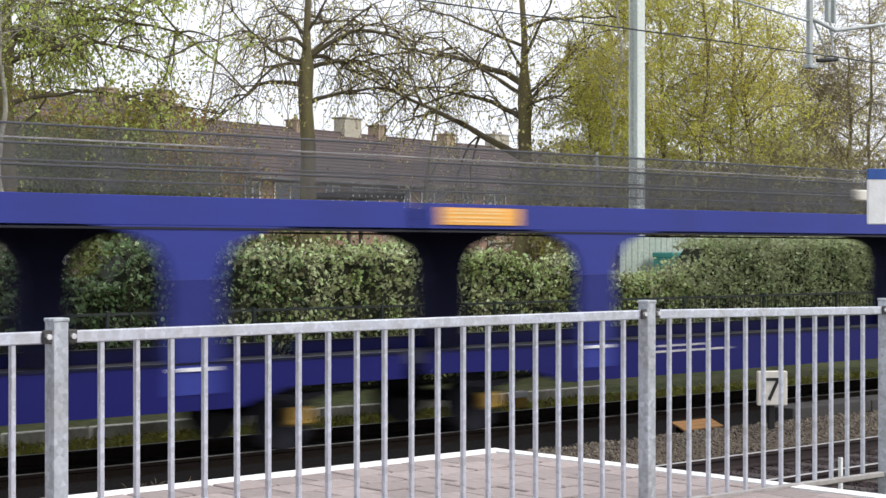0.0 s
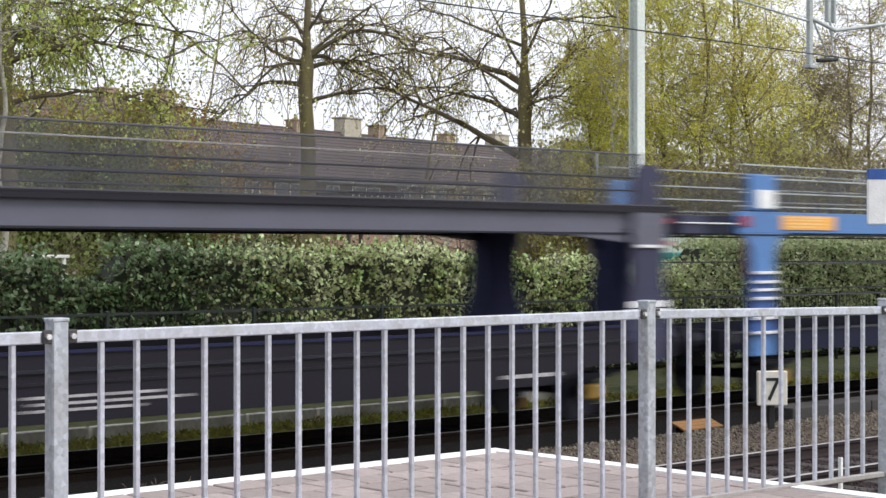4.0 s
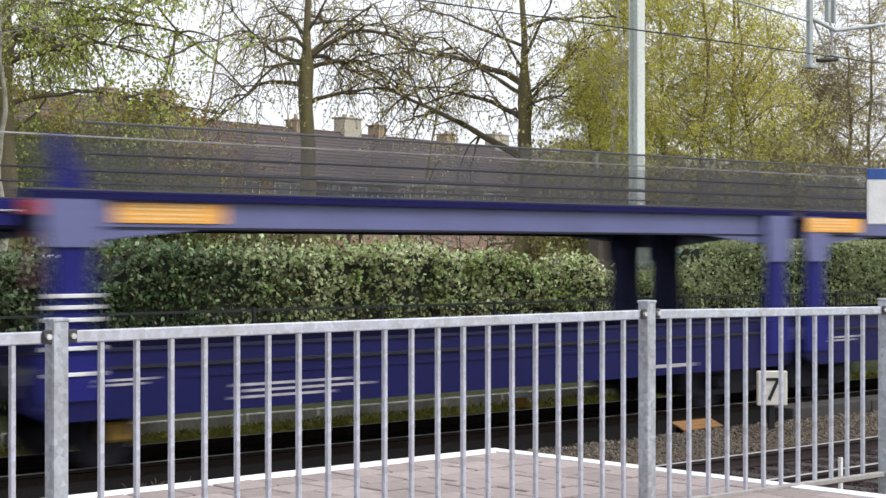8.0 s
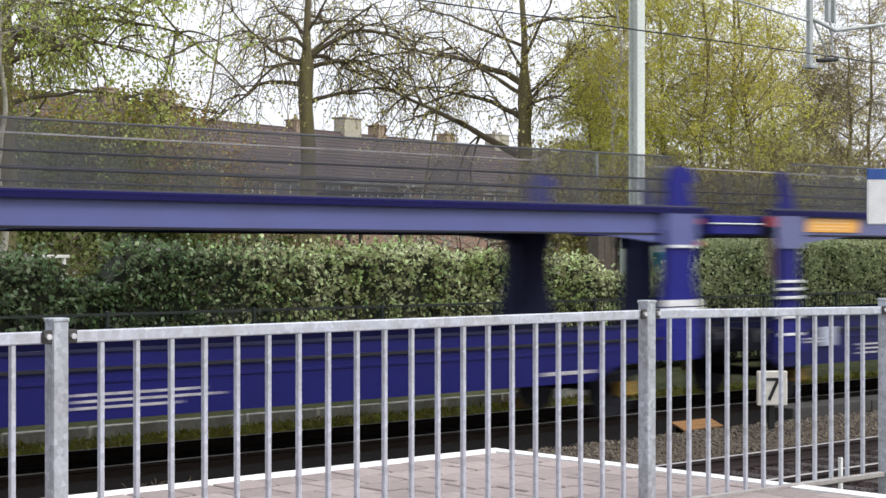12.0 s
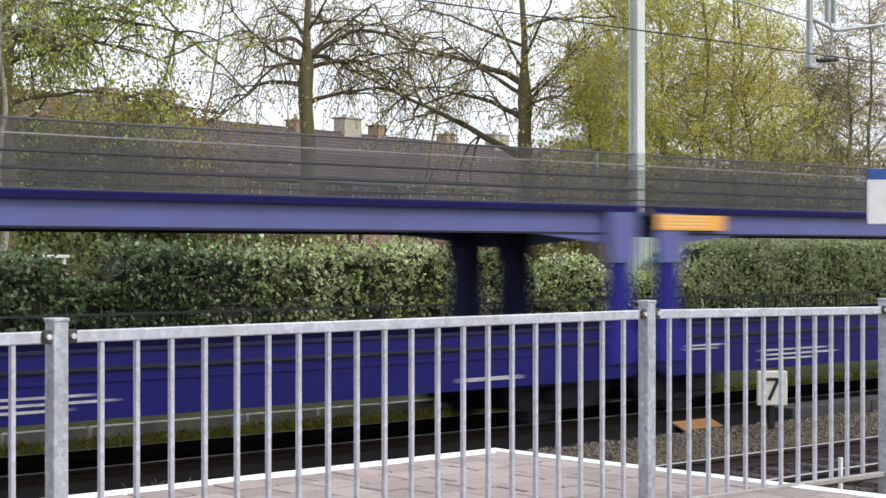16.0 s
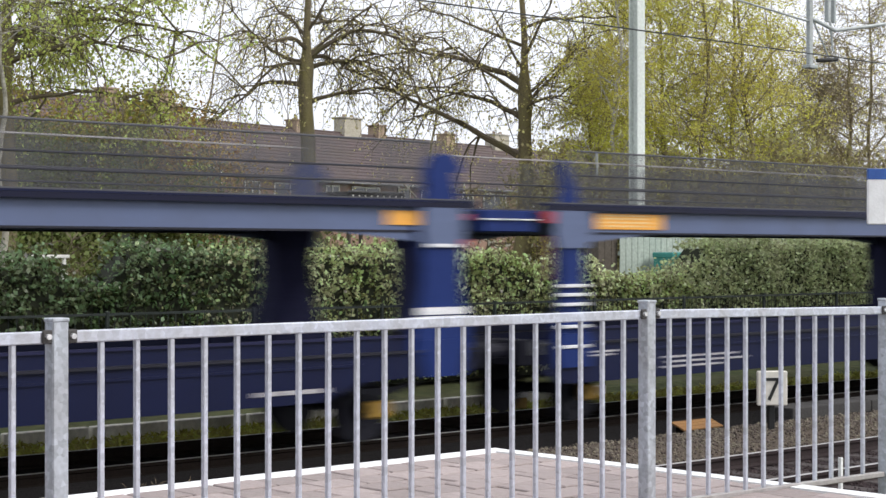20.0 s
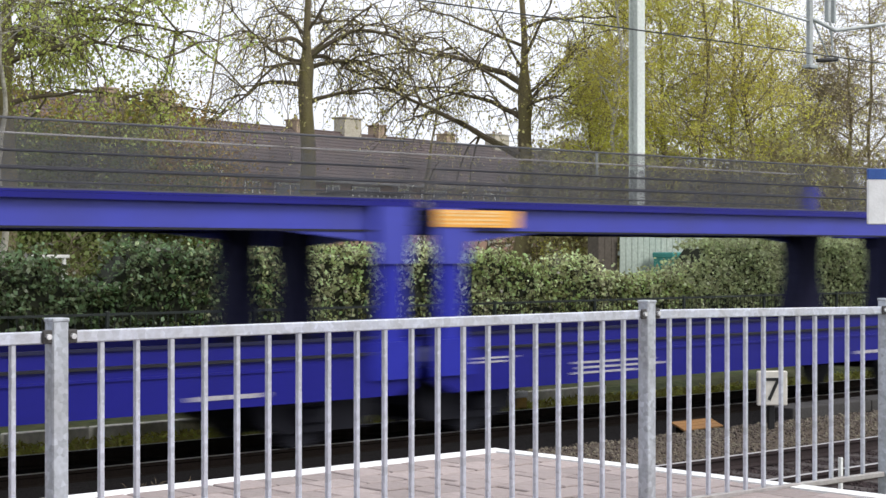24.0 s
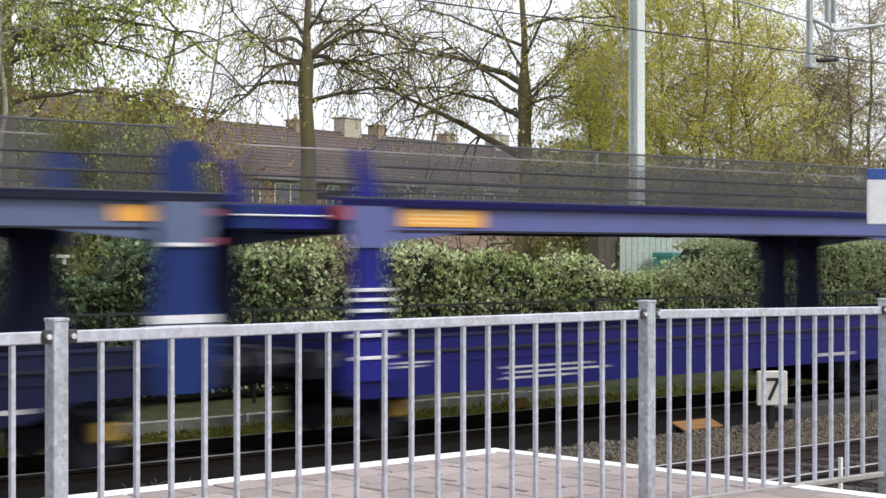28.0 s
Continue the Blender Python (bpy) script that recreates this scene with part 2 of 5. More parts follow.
DARK_DUSK = paint("dark_faded_violet_paint", (0.011, 0.011, 0.075), (0.010, 0.010, 0.035), 0.17, 0.32)
DARK_SLATE = paint("dark_slate_paint", (0.009, 0.012, 0.042), (0.009, 0.009, 0.02), 0.17, 0.32)
NAVY = paint("dark_navy_paint", (0.03, 0.042, 0.25), (0.025, 0.03, 0.13), 0.25)
POST_DARK = paint("dark_navy_post_paint", (0.022, 0.028, 0.17), (0.02, 0.022, 0.08), 0.2)
DARK_GREY = paint("dark_grey_paint", (0.018, 0.016, 0.023), (0.013, 0.012, 0.014), 0.19, 0.32)
NAVY_SILL = paint("navy_sill_paint", (0.009, 0.010, 0.03), (0.009, 0.009, 0.016), 0.19, 0.32)


# ---- mesh helpers ----
def part(name, bm, material, parent=None, label=""):
    """One mesh object under a thing or a part. bm: a bmesh or a ready mesh."""
    if isinstance(bm, bpy.types.Mesh):
        me = bm
    else:
        me = bpy.data.meshes.new(name)
        bm.normal_update()
        bm.to_mesh(me)
        bm.free()
    if not me.materials:
        me.materials.append(material)
    ob = new(name, me)
    if me.materials[0] != material:
        ob.material_slots[0].link = "OBJECT"
        ob.material_slots[0].material = material
    if parent is not None:
        ob.parent = parent
    if label:
        ob["label"] = label
    return ob


def empty(name, m=None):
    ob = new(name)
    ob.empty_display_size = 0.2
    if m is not None:
        ob.matrix_basis = m
    return ob


def box(bm, x0, x1, y0, y1, z0, z1, bevel=0.0):
    vs = [bm.verts.new((x, y, z)) for z in (z0, z1) for y in (y0, y1) for x in (x0, x1)]
    fs = [bm.faces.new([vs[i] for i in f]) for f in ((0, 2, 3, 1), (4, 5, 7, 6), (0, 1, 5, 4), (2, 6, 7, 3), (0, 4, 6, 2), (1, 3, 7, 5))]
    if bevel:
        es = list({e for f in fs for e in f.edges})
        bmesh.ops.bevel(bm, geom=es, offset=bevel, segments=1, affect="EDGES")
    return bm


def boxed(x0, x1, y0, y1, z0, z1, bevel=0.0):
    return box(bmesh.new(), x0, x1, y0, y1, z0, z1, bevel)


def slab(bm, outline, y0, y1):
    """An outline in x and z, drawn out from y0 to y1."""
    a = [bm.verts.new((x, y0, z)) for x, z in outline]
    b = [bm.verts.new((x, y1, z)) for x, z in outline]
    bm.faces.new(a)
    bm.faces.new(b[::-1])
    k = len(a)
    for i in range(k):
        bm.faces.new((a[(i + 1) % k], a[i], b[i], b[(i + 1) % k]))
    bmesh.ops.recalc_face_normals(bm, faces=bm.faces)
    return bm


def slabbed(outline, y0, y1):
    return slab(bmesh.new(), outline, y0, y1)


def rod(bm, a, b, r, sides=6, r2=None):
    a, b = Vector(a), Vector(b)
    q = (b - a).to_track_quat("Z", "Y")
    rings = []
    for p, rr in ((a, r), (b, r if r2 is None else r2)):
        rings.append([bm.verts.new(p + q @ Vector((math.cos(2 * math.pi * i / sides) * rr, math.sin(2 * math.pi * i / sides) * rr, 0))) for i in range(sides)])
    for i in range(sides):
        bm.faces.new((rings[0][i], rings[0][(i + 1) % sides], rings[1][(i + 1) % sides], rings[1][i]))
    bm.faces.new(rings[0][::-1])
    bm.faces.new(rings[1])
    return bm


def rodded(a, b, r, sides=6, r2=None):
    return rod(bmesh.new(), a, b, r, sides, r2)


def mesh_of(name, verts, faces):
    me = bpy.data.meshes.new(name)
    me.from_pydata(verts, [], faces)
    me.update()
    return me


def leaf_mesh(name, centres, size, rng, length=1.5, up=0.3):
    """Many small folded leaves, each a four-cornered blade turned its own way."""
    c = np.asarray(centres, float)
    k = len(c)
    a = rng.normal(size=(k, 3))
    a /= np.linalg.norm(a, axis=1)[:, None]
    nrm = rng.normal(size=(k, 3))
    nrm[:, 2] += up
    b = np.cross(a, nrm)
    b /= np.linalg.norm(b, axis=1)[:, None] + 1e-9
    s = size * rng.uniform(0.6, 1.35, (k, 1))
    v = np.empty((k, 4, 3))
    v[:, 0], v[:, 2] = c - a * s * length / 2, c + a * s * length / 2
    v[:, 1], v[:, 3] = c + b * s / 2, c - b * s / 2
    me = bpy.data.meshes.new(name)
    me.vertices.add(k * 4)
    me.vertices.foreach_set("co", v.reshape(-1))
    me.loops.add(k * 4)
    me.loops.foreach_set("vertex_index", np.arange(k * 4, dtype=np.int32))
    me.polygons.add(k)
    me.polygons.foreach_set("loop_start", np.arange(0, k * 4, 4, dtype=np.int32))
    me.update(calc_edges=True)
    return me


class Tubes:
    """Gathers tapered, bent tubes into one mesh."""

    def __init__(self):
        self.v, self.f = [], []

    def add(self, pts, radii, sides):
        base = len(self.v)
        for i, p in enumerate(pts):
            d = (pts[min(i + 1, len(pts) - 1)] - pts[max(i - 1, 0)])
            q = Vector((0, 0, 1)).rotation_difference(d)
            for j in range(sides):
                t = 2 * math.pi * j / sides
                self.v.append(tuple(p + q @ Vector((math.cos(t) * radii[i], math.sin(t) * radii[i], 0))))
        for i in range(len(pts) - 1):
            for j in range(sides):
                a, b = base + i * sides + j, base + i * sides + (j + 1) % sides
                self.f.append((a, b, b + sides, a + sides))

    def mesh(self, name):
        return mesh_of(name, self.v, self.f)


def away(px, depth):
    """Plan position at a bearing (tangent times 1000, to the right of the view axis) and a depth along it."""
    c, s = math.cos(radians(HEAD)), math.sin(radians(HEAD))
    xc = px / 1000 * depth
    return s * xc + c * depth, -c * xc + s * depth


# ---- ground ----
NEAR_TRACK, FAR_TRACK, RAIL_Z = 11.08, 16.6, -0.2
def ground_mesh():
    v, f = [], []
    xs = [-3000, -600, -200, -60, 0, 40, 90, 200, 600, 3000]
    ys = [-3000, -400, -60, 8.0, 17.6, 17.9, 18.6, 40, 90, 300, 900, 3500]
    zs = [-0.7, -0.7, -0.7, -0.62, -0.62, -0.40, -0.12, -0.05, 0, 0, 0, 0]
    for y, z in zip(ys, zs):
        v += [(x, y, z) for x in xs]
    w = len(xs)
    for j in range(len(ys) - 1):
        f += [(j * w + i, j * w + i + 1, (j + 1) * w + i + 1, (j + 1) * w + i) for i in range(w - 1)]
    return mesh_of("ground", v, f)


tagged(part("ground", ground_mesh(), GRASS), "grassy ground with bare patches beside the railway", "ground", kind="structure")


def ballast_bed(y, half):
    out = [(y - half - 0.5, -0.62), (y - half, -0.37), (y + half, -0.37), (y + half + 0.5, -0.62)]
    v = [(x, a, b) for x in (-560, 600) for a, b in out]
    return mesh_of("ballast", v, [(0, 1, 5, 4), (1, 2, 6, 5), (2, 3, 7, 6)])


for y, w, m in ((NEAR_TRACK, 1.9, DUSTY_BALLAST), (FAR_TRACK, 1.2, SHADED_BALLAST)):
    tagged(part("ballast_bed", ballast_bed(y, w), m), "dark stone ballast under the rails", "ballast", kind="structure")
def gap_mesh():
    """Gravel bank between the tracks, with a gentle shoulder towards the near one."""
    out = [(12.3, -0.40), (12.62, -0.31), (12.95, -0.225), (13.3, -0.2), (13.7, -0.2), (13.72, -0.6)]
    v = [(x, a, b) for x in (-560, 600) for a, b in out]
    return mesh_of("gap", v, [(i, i + 1, i + 7, i + 6) for i in range(5)])


tagged(part("track_gap", gap_mesh(), BALLAST), "brown gravel strip between the two tracks", "gravel", kind="structure")

# Gravel whose colour already holds the shade of the passing train.
tagged(part("track_gap", boxed(-560, 600, 13.7, 15.2, -0.63, -0.24), SHADED_BALLAST), "oily gravel beside the far track, darkened for the train's shade", "gravel", kind="structure")
RAIL = [(-0.035, 0), (0.035, 0), (0.035, -0.035), (0.01, -0.05), (0.01, -0.12), (0.07, -0.14), (0.07, -0.155), (-0.07, -0.155), (-0.07, -0.14), (-0.01, -0.12), (-0.01, -0.05), (-0.035, -0.035)]
def rail_mesh():
    bm = bmesh.new()
    a = [bm.verts.new((-560, y, z)) for y, z in RAIL]
    b = [bm.verts.new((600, y, z)) for y, z in RAIL]
    for i in range(len(a)):
        bm.faces.new((a[i], a[(i + 1) % len(a)], b[(i + 1) % len(a)], b[i]))
    bmesh.ops.recalc_face_normals(bm, faces=bm.faces)
    for f in bm.faces:
        f.material_index = 0 if f.calc_center_median().z < -0.004 else 1
    me = bpy.data.meshes.new("rail")
    bm.to_mesh(me)
    me.materials.append(SHADED_RUST)
    me.materials.append(STEEL)
    return me


RAIL_MESH = rail_mesh()
for track in (NEAR_TRACK, FAR_TRACK):
    for side in (-0.75, 0.75):
        r = part("rail", RAIL_MESH, SHADED_RUST)
        if track == NEAR_TRACK:
            r.material_slots[0].link = "OBJECT"
            r.material_slots[0].material = RAIL_SIDE
        r.matrix_basis = pose(0, track + side, RAIL_Z)
        tagged(r, "rusty steel rail with a worn bright head", "rail", "rails", "structure")

# ---- the station platform ----
P_EDGE, P_END, P_TOP = 8.46, 8.0, 0.76
SKEW = 0.05


def end_at(y):
    return P_END + (P_EDGE - y) * SKEW


def plat_block(off, y0, y1, z0, z1, back=None):
    """A flat block up to the platform's slightly oblique end; back: how far it reaches behind that end."""
    bm = bmesh.new()
    xs = [(-90 if back is None else end_at(y) - back, end_at(y) + off, y) for y in (y0, y1)]
    a = [bm.verts.new((x, y, z)) for z in (z0, z1) for xa, xb, y in xs for x in (xa, xb)]
    for f in ((0, 2, 3, 1), (4, 5, 7, 6), (0, 1, 5, 4), (2, 6, 7, 3), (0, 4, 6, 2), (1, 3, 7, 5)):
        bm.faces.new([a[i] for i in f])
    return bm


plat = tagged(part("platform", plat_block(-0.02, -4, P_EDGE - 0.02, -0.65, P_TOP - 0.03), PAVER_REST), "paved station platform with a concrete side", "platform", kind="structure")
part("edge_stripe", boxed(-90, P_END, P_EDGE - 0.15, P_EDGE, P_TOP - 0.14, P_TOP + 0.006, 0.01), WHITE_LINE, plat, "white painted kerb along the track")
part("end_stripe", plat_block(0, -4, P_EDGE - 0.15, P_TOP - 0.14, P_TOP + 0.006, 0.14), WHITE_LINE, plat, "white painted kerb across the platform's end")

# plain dark wall, unseen behind the camera, added to block skylight from the left
tagged(part("wall_station", boxed(-3.6, -3.2, -8, 6.6, P_TOP + 0.002, 5.8, 0.01), BLOCKER_GREY), "unseen plain dark grey wall added to block the sky's light", "wall", kind="structure")

# ---- railing ----
RY = 5.89
def railing():
    top = tagged(empty("railing", pose(0, RY, 0)), "galvanised steel railing with square bars on the platform", "railing")
    posts = [-0.44, 3.14, 6.72, 9.04]
    drop = lambda x: 0.0 if x < 6.72 else -0.033 * (x - 6.72) / 2.3
    for x in posts:
        z0 = P_TOP if x < P_END else -0.65
        z1 = 1.902 + drop(x)
        p = part("post", boxed(x - 0.036, x + 0.036, -0.036, 0.036, z0, z1, 0.006), GALV_POST, top)
        part("cap", boxed(x - 0.039, x + 0.039, -0.039, 0.039, z1 - 0.004, z1 + 0.012, 0.004), GALV_POST, p)
        for sx in (-1, 1):
            bx = x + sx * 0.055
            part("bracket", boxed(bx - 0.022, bx + 0.022, -0.032, -0.02, z1 - 0.09, z1 - 0.035, 0.004), BRACKET, p)
            part("bolt", rodded((bx, -0.032, z1 - 0.062), (bx, -0.046, z1 - 0.062), 0.012, 8), BOLT, p)
    bar = boxed(-0.0115, 0.0115, -0.0115, 0.0115, 0, 1.03, 0.003)
    first = part("bar", bar, GALV, top)
    me = first.data
    starts = [(-0.24, 20, 0.1677), (3.341, 20, 0.1677), (6.907, 12, 0.1706)]
    for k, (x0, cnt, step) in enumerate(starts):
        a, b = posts[k] + 0.036, posts[k + 1] - 0.036
        for nm, zz, h in (("top_rail", 1.811, 0.05), ("bottom_rail", 0.764, 0.034)):
            bm = bmesh.new()
            box(bm, a, b, -0.02, 0.02, zz, zz + h, 0.005)
            for v in bm.verts:
                v.co.z += drop(v.co.x)
            part(nm, bm, GALV if nm == "top_rail" else GRUBBY, top, "" if nm == "top_rail" else "grubby bottom rail")
        for i in range(cnt):
            x = x0 + i * step
            ob = first if k == 0 and i == 0 else part("bar", me, GALV, top)
            ob.matrix_basis = pose(x, 0, 0.79 + drop(x))
    return top


railing()


# ---- car-carrying wagons ----
# the posts of the far side are staggered against those of the near side
FAR_SHIFT = 0.42
MESHES = {}


def shared(key, make):
    if key not in MESHES:
        bm = make()
        me = bpy.data.meshes.new(key.split("|")[0])
        bm.normal_update()
        bm.to_mesh(me)
        bm.free()
        MESHES[key] = me
    return MESHES[key]


def wp(key, make, material, parent, label="", at=None):
    """A part of a wagon; wagons of one kind share its mesh."""
    me = shared(key, make)
    ob = new(key.split("|")[0], me)
    if not me.materials:
        me.materials.append(material)
    elif me.materials[0] != material:
        ob.material_slots[0].link = "OBJECT"
        ob.material_slots[0].material = material
    ob.parent = parent
    if at is not None:
        ob.matrix_basis = at
    if label:
        ob["label"] = label
    return ob


def haunched(x0, x1, top, bottom, deep, run, ends=(1, 1)):
    """Side beam that deepens in a curve towards its ends."""
    pts = [(x0, top), (x1, top)]
    if ends[1]:
        pts += [(x1 - run * u, bottom - deep * (1 - u) ** 1.15) for u in [i / 8 for i in range(9)]]
    else:
        pts += [(x1, bottom)]
    if ends[0]:
        pts += [(x0 + run * u, bottom - deep * (1 - u) ** 1.15) for u in [1 - i / 8 for i in range(9)]]
    else:
        pts += [(x0, bottom)]
    return pts


def wire_mesh(x0, x1, z0, z1, per_metre, seed):
    """Guard panel of fine upright wires at uneven distances."""
    rng = np.random.default_rng(seed)
    n = int((x1 - x0) * per_metre)
    xs = np.sort(rng.uniform(x0, x1, n))
    r = 0.0036
    v = np.empty((n, 2, 3, 3))
    for k, (dx, dy) in enumerate(((-1, -0.6), (1, -0.6), (0, 1))):
        v[:, :, k, 0] = (xs + dx * r)[:, None]
        v[:, :, k, 1] = dy * r
        v[:, :, k, 2] = (z0, z1)
    f = np.array([(i, (i + 1) % 3, 3 + (i + 1) % 3, 3 + i) for i in range(3)])
    faces = (f[None] + (np.arange(n) * 6)[:, None, None]).reshape(-1, 4)
    return mesh_of("guard_mesh", v.reshape(-1, 3).tolist(), faces.tolist())


def lettering(rows, seed):
    """Rows of unreadable writing as plain bars."""
    rnd = random.Random(seed)
    bm = bmesh.new()
    for x0, x1, z, h in rows:
        x = x0
        while x < x1:
            w = min(rnd.uniform(0.12, 0.4), x1 - x)
            box(bm, x, x + w, -0.003, 0.003, z, z + h)
            x += w + 0.05
    return bm


def wheelset():
    bm = bmesh.new()
    for y in (-0.75, 0.75):
        rod(bm, (0, y - 0.065, 0), (0, y + 0.065, 0), 0.42, 28)
        rod(bm, (0, y - 0.08 * (1 if y > 0 else -1), 0), (0, y - 0.055 * (1 if y > 0 else -1), 0), 0.445, 28)
    rod(bm, (0, -1.0, 0), (0, 1.0, 0), 0.08, 10)
    for k in range(6):
        a = k * math.pi / 3
        for y in (-0.82, 0.82):
            rod(bm, (math.cos(a) * 0.25, y, math.sin(a) * 0.25), (math.cos(a) * 0.25, y * 1.02, math.sin(a) * 0.25), 0.03, 6)
    return bm


WHEELS = []


def running_gear(unit, x, grimy=False):
    ws = wp("wheelset", wheelset, UNDER, unit, "dark steel wheelset", pose(x, 0, 0.42 + RAIL_Z))
    WHEELS.append((ws, unit, x))
    for y in (-1.08, 1.08):
        wp("axle_box", lambda: boxed(-0.13, 0.13, -0.09, 0.09, -0.11, 0.11, 0.03), UNDER if grimy else YELLOW, unit, "grimy axle box" if grimy else "yellow axle box", pose(x, y, 0.42 + RAIL_Z))
        wp("leaf_spring", lambda: slabbed([(-0.6, 0.2), (-0.3, 0.12), (0, 0.09), (0.3, 0.12), (0.6, 0.2), (0.6, 0.24), (0.3, 0.2), (0, 0.19), (-0.3, 0.2), (-0.6, 0.24)], -0.05, 0.05), UNDER, unit, "", pose(x, y, 0.5 + RAIL_Z))


def end_dressing(unit, xe, sx, coat):
    """Parts at the outer end of a unit: buffers, drawgear, bridge, end posts' tops and lamps. sx: 1 to the right, -1 to the left."""
    for y in (-0.875, 0.875):
        wp("buffer|%d" % sx, lambda: rod(rodded((0, 0, 0), (sx * 0.5, 0, 0), 0.1, 12), (sx * 0.5, 0, 0), (sx * 0.6, 0, 0), 0.22, 16), UNDER, unit, "round steel buffer", pose(xe, y, 1.05 + RAIL_Z))
    wp("coupling|%d" % sx, lambda: box(boxed(min(0, sx * 0.45), max(0, sx * 0.45), -0.05, 0.05, -0.08, 0.06, 0.015), min(sx * 0.4, sx * 0.55), max(sx * 0.4, sx * 0.55), -0.035, 0.035, -0.3, 0.02, 0.01), UNDER, unit, "screw coupling hook", pose(xe, 0, 1.0 + RAIL_Z))
    wp("headstock", lambda: boxed(-0.08, 0.08, -1.3, 1.3, 0.66, 1.0, 0.01), UNDER, unit, "", pose(xe, 0, 0))
    lo, hi = (0, 0.62) if sx > 0 else (-0.62, 0)
    for y in (-1.30, 1.30):
        wp("bridge_plate|%d" % sx, lambda: boxed(lo, hi, -0.14, 0.14, 2.44, 2.72, 0.01), POSTS.get(coat, NAVY_SILL), unit, "hinged bridge plate of the upper deck", pose(xe + sx * 0.05, y, 0))
        wp("grab_rail|%d" % sx, lambda: rodded((lo, 0, 2.6), (hi, 0, 2.6), 0.012, 6), LETTERS, unit, "pale grab rail", pose(xe + sx * 0.05, y + (-0.165 if y < 0 else 0.165), 0))
    if sx > 0:
        for z in (2.62, 2.30):
            wp("red_plate", lambda: boxed(-0.07, 0.07, -0.012, 0.012, -0.04, 0.04, 0.004), RED, unit, "red marker plate", pose(xe - 0.25, -1.465, z))
    else:
        wp("red_board", lambda: boxed(-0.11, 0.11, -0.012, 0.012, -0.08, 0.08, 0.004), RED, unit, "red marker board", pose(xe + 0.2, -1.47, 2.64))
        wp("red_rod", lambda: boxed(-0.035, 0.035, -0.012, 0.012, -0.3, 0.3, 0.004), DULL_RED, unit, "dull red locking rod", pose(xe + 0.2, -1.47, 2.1))


def guard(unit, x0, x1, key, z0, z1, levels, pale=False):
    for y in (-1.40, 1.40):
        for z in levels:
            wp("guard_cable|%s" % key, lambda: rodded((x0, 0, 0), (x1, 0, 0), 0.014, 5), (GALV_DULL if pale else GRUBBY if z > 3.4 and y > 0 else GUARD if z > 3.4 or key[0] == "l" else CABLE), unit, "", pose(0, y, z + (0.07 if y > 0 and z > 3.4 else 0)))
        mk = "guard_mesh|%s%d" % (key, y > 0)
        if mk not in MESHES:
            MESHES[mk] = wire_mesh(x0, x1, z0, z1, 55, len(MESHES))
        me = MESHES[mk]
        g = part("guard_mesh", me, GUARD, unit, "fine woven wire guard")
        g.matrix_basis = pose(0, y, 0)
        g["kind"] = "stuff"
    n = int((x1 - x0) / 1.9)
    for i in range(n + 1):
        x = x0 + (x1 - x0) * i / n
        for y in (-1.42, 1.42):
            wp("stanchion|%s" % ("a"), lambda: boxed(-0.02, 0.02, -0.015, 0.015, 0, 0.78, 0.004), GUARD, unit, "", pose(x, y, 2.8))


def post_outline(w0, w1, z0, z1):
    h0, h1 = w0 / 2, w1 / 2
    return [(-h1 * 1.25, z1), (-h1, z1 - 0.25), (-h1 * 0.95, 1.7), (-h1 * 1.05, 1.35), (-h0, z0), (h0, z0), (h1 * 1.05, 1.35), (h1 * 0.95, 1.7), (h1, z1 - 0.25), (h1 * 1.25, z1)]


def post_flared():
    """A post that widens in a curve towards the lower deck."""
    left = [(-0.40, 2.5), (-0.34, 2.25), (-0.31, 2.0), (-0.32, 1.75), (-0.37, 1.5), (-0.44, 1.25), (-0.5, 0.9)]
    return left + [(-x, z) for x, z in left[::-1]]


def wide_head():
    """A post whose head spreads in a long curve under the beam."""
    side = [(1.25, 2.47), (0.85, 2.40), (0.55, 2.28), (0.40, 2.10), (0.33, 1.85), (0.33, 0.6)]
    return [(-x, z) for x, z in side] + side[::-1]


def arm_outline(sx):
    if sx < 0:
        return [(-0.22, 0), (0.16, 0), (0.10, 0.2), (-0.04, 0.42), (-0.10, 0.6), (-0.22, 0.6), (-0.2, 0.42), (-0.14, 0.2)]
    pts = [(-0.30, 0), (-0.24, 0.16), (-0.26, 0.36), (-0.17, 0.54), (0.02, 0.6), (0.24, 0.57), (0.36, 0.44), (0.32, 0.36), (0.2, 0.36), (0.24, 0.15), (0.30, 0)]
    return [(x * sx, z) for x, z in pts]


LIPS = {ROYAL: DARK_ROYAL, VIOLET: LIP_NAVY, DUSK: LIP_NAVY, SLATE: NAVY_SILL, GREY: DARK_GREY}
POSTS = {ROYAL: POST_ROYAL, VIOLET: POST_VIOLET, DUSK: POST_DUSK, SLATE: POST_NAVY, GREY: POST_GREY}


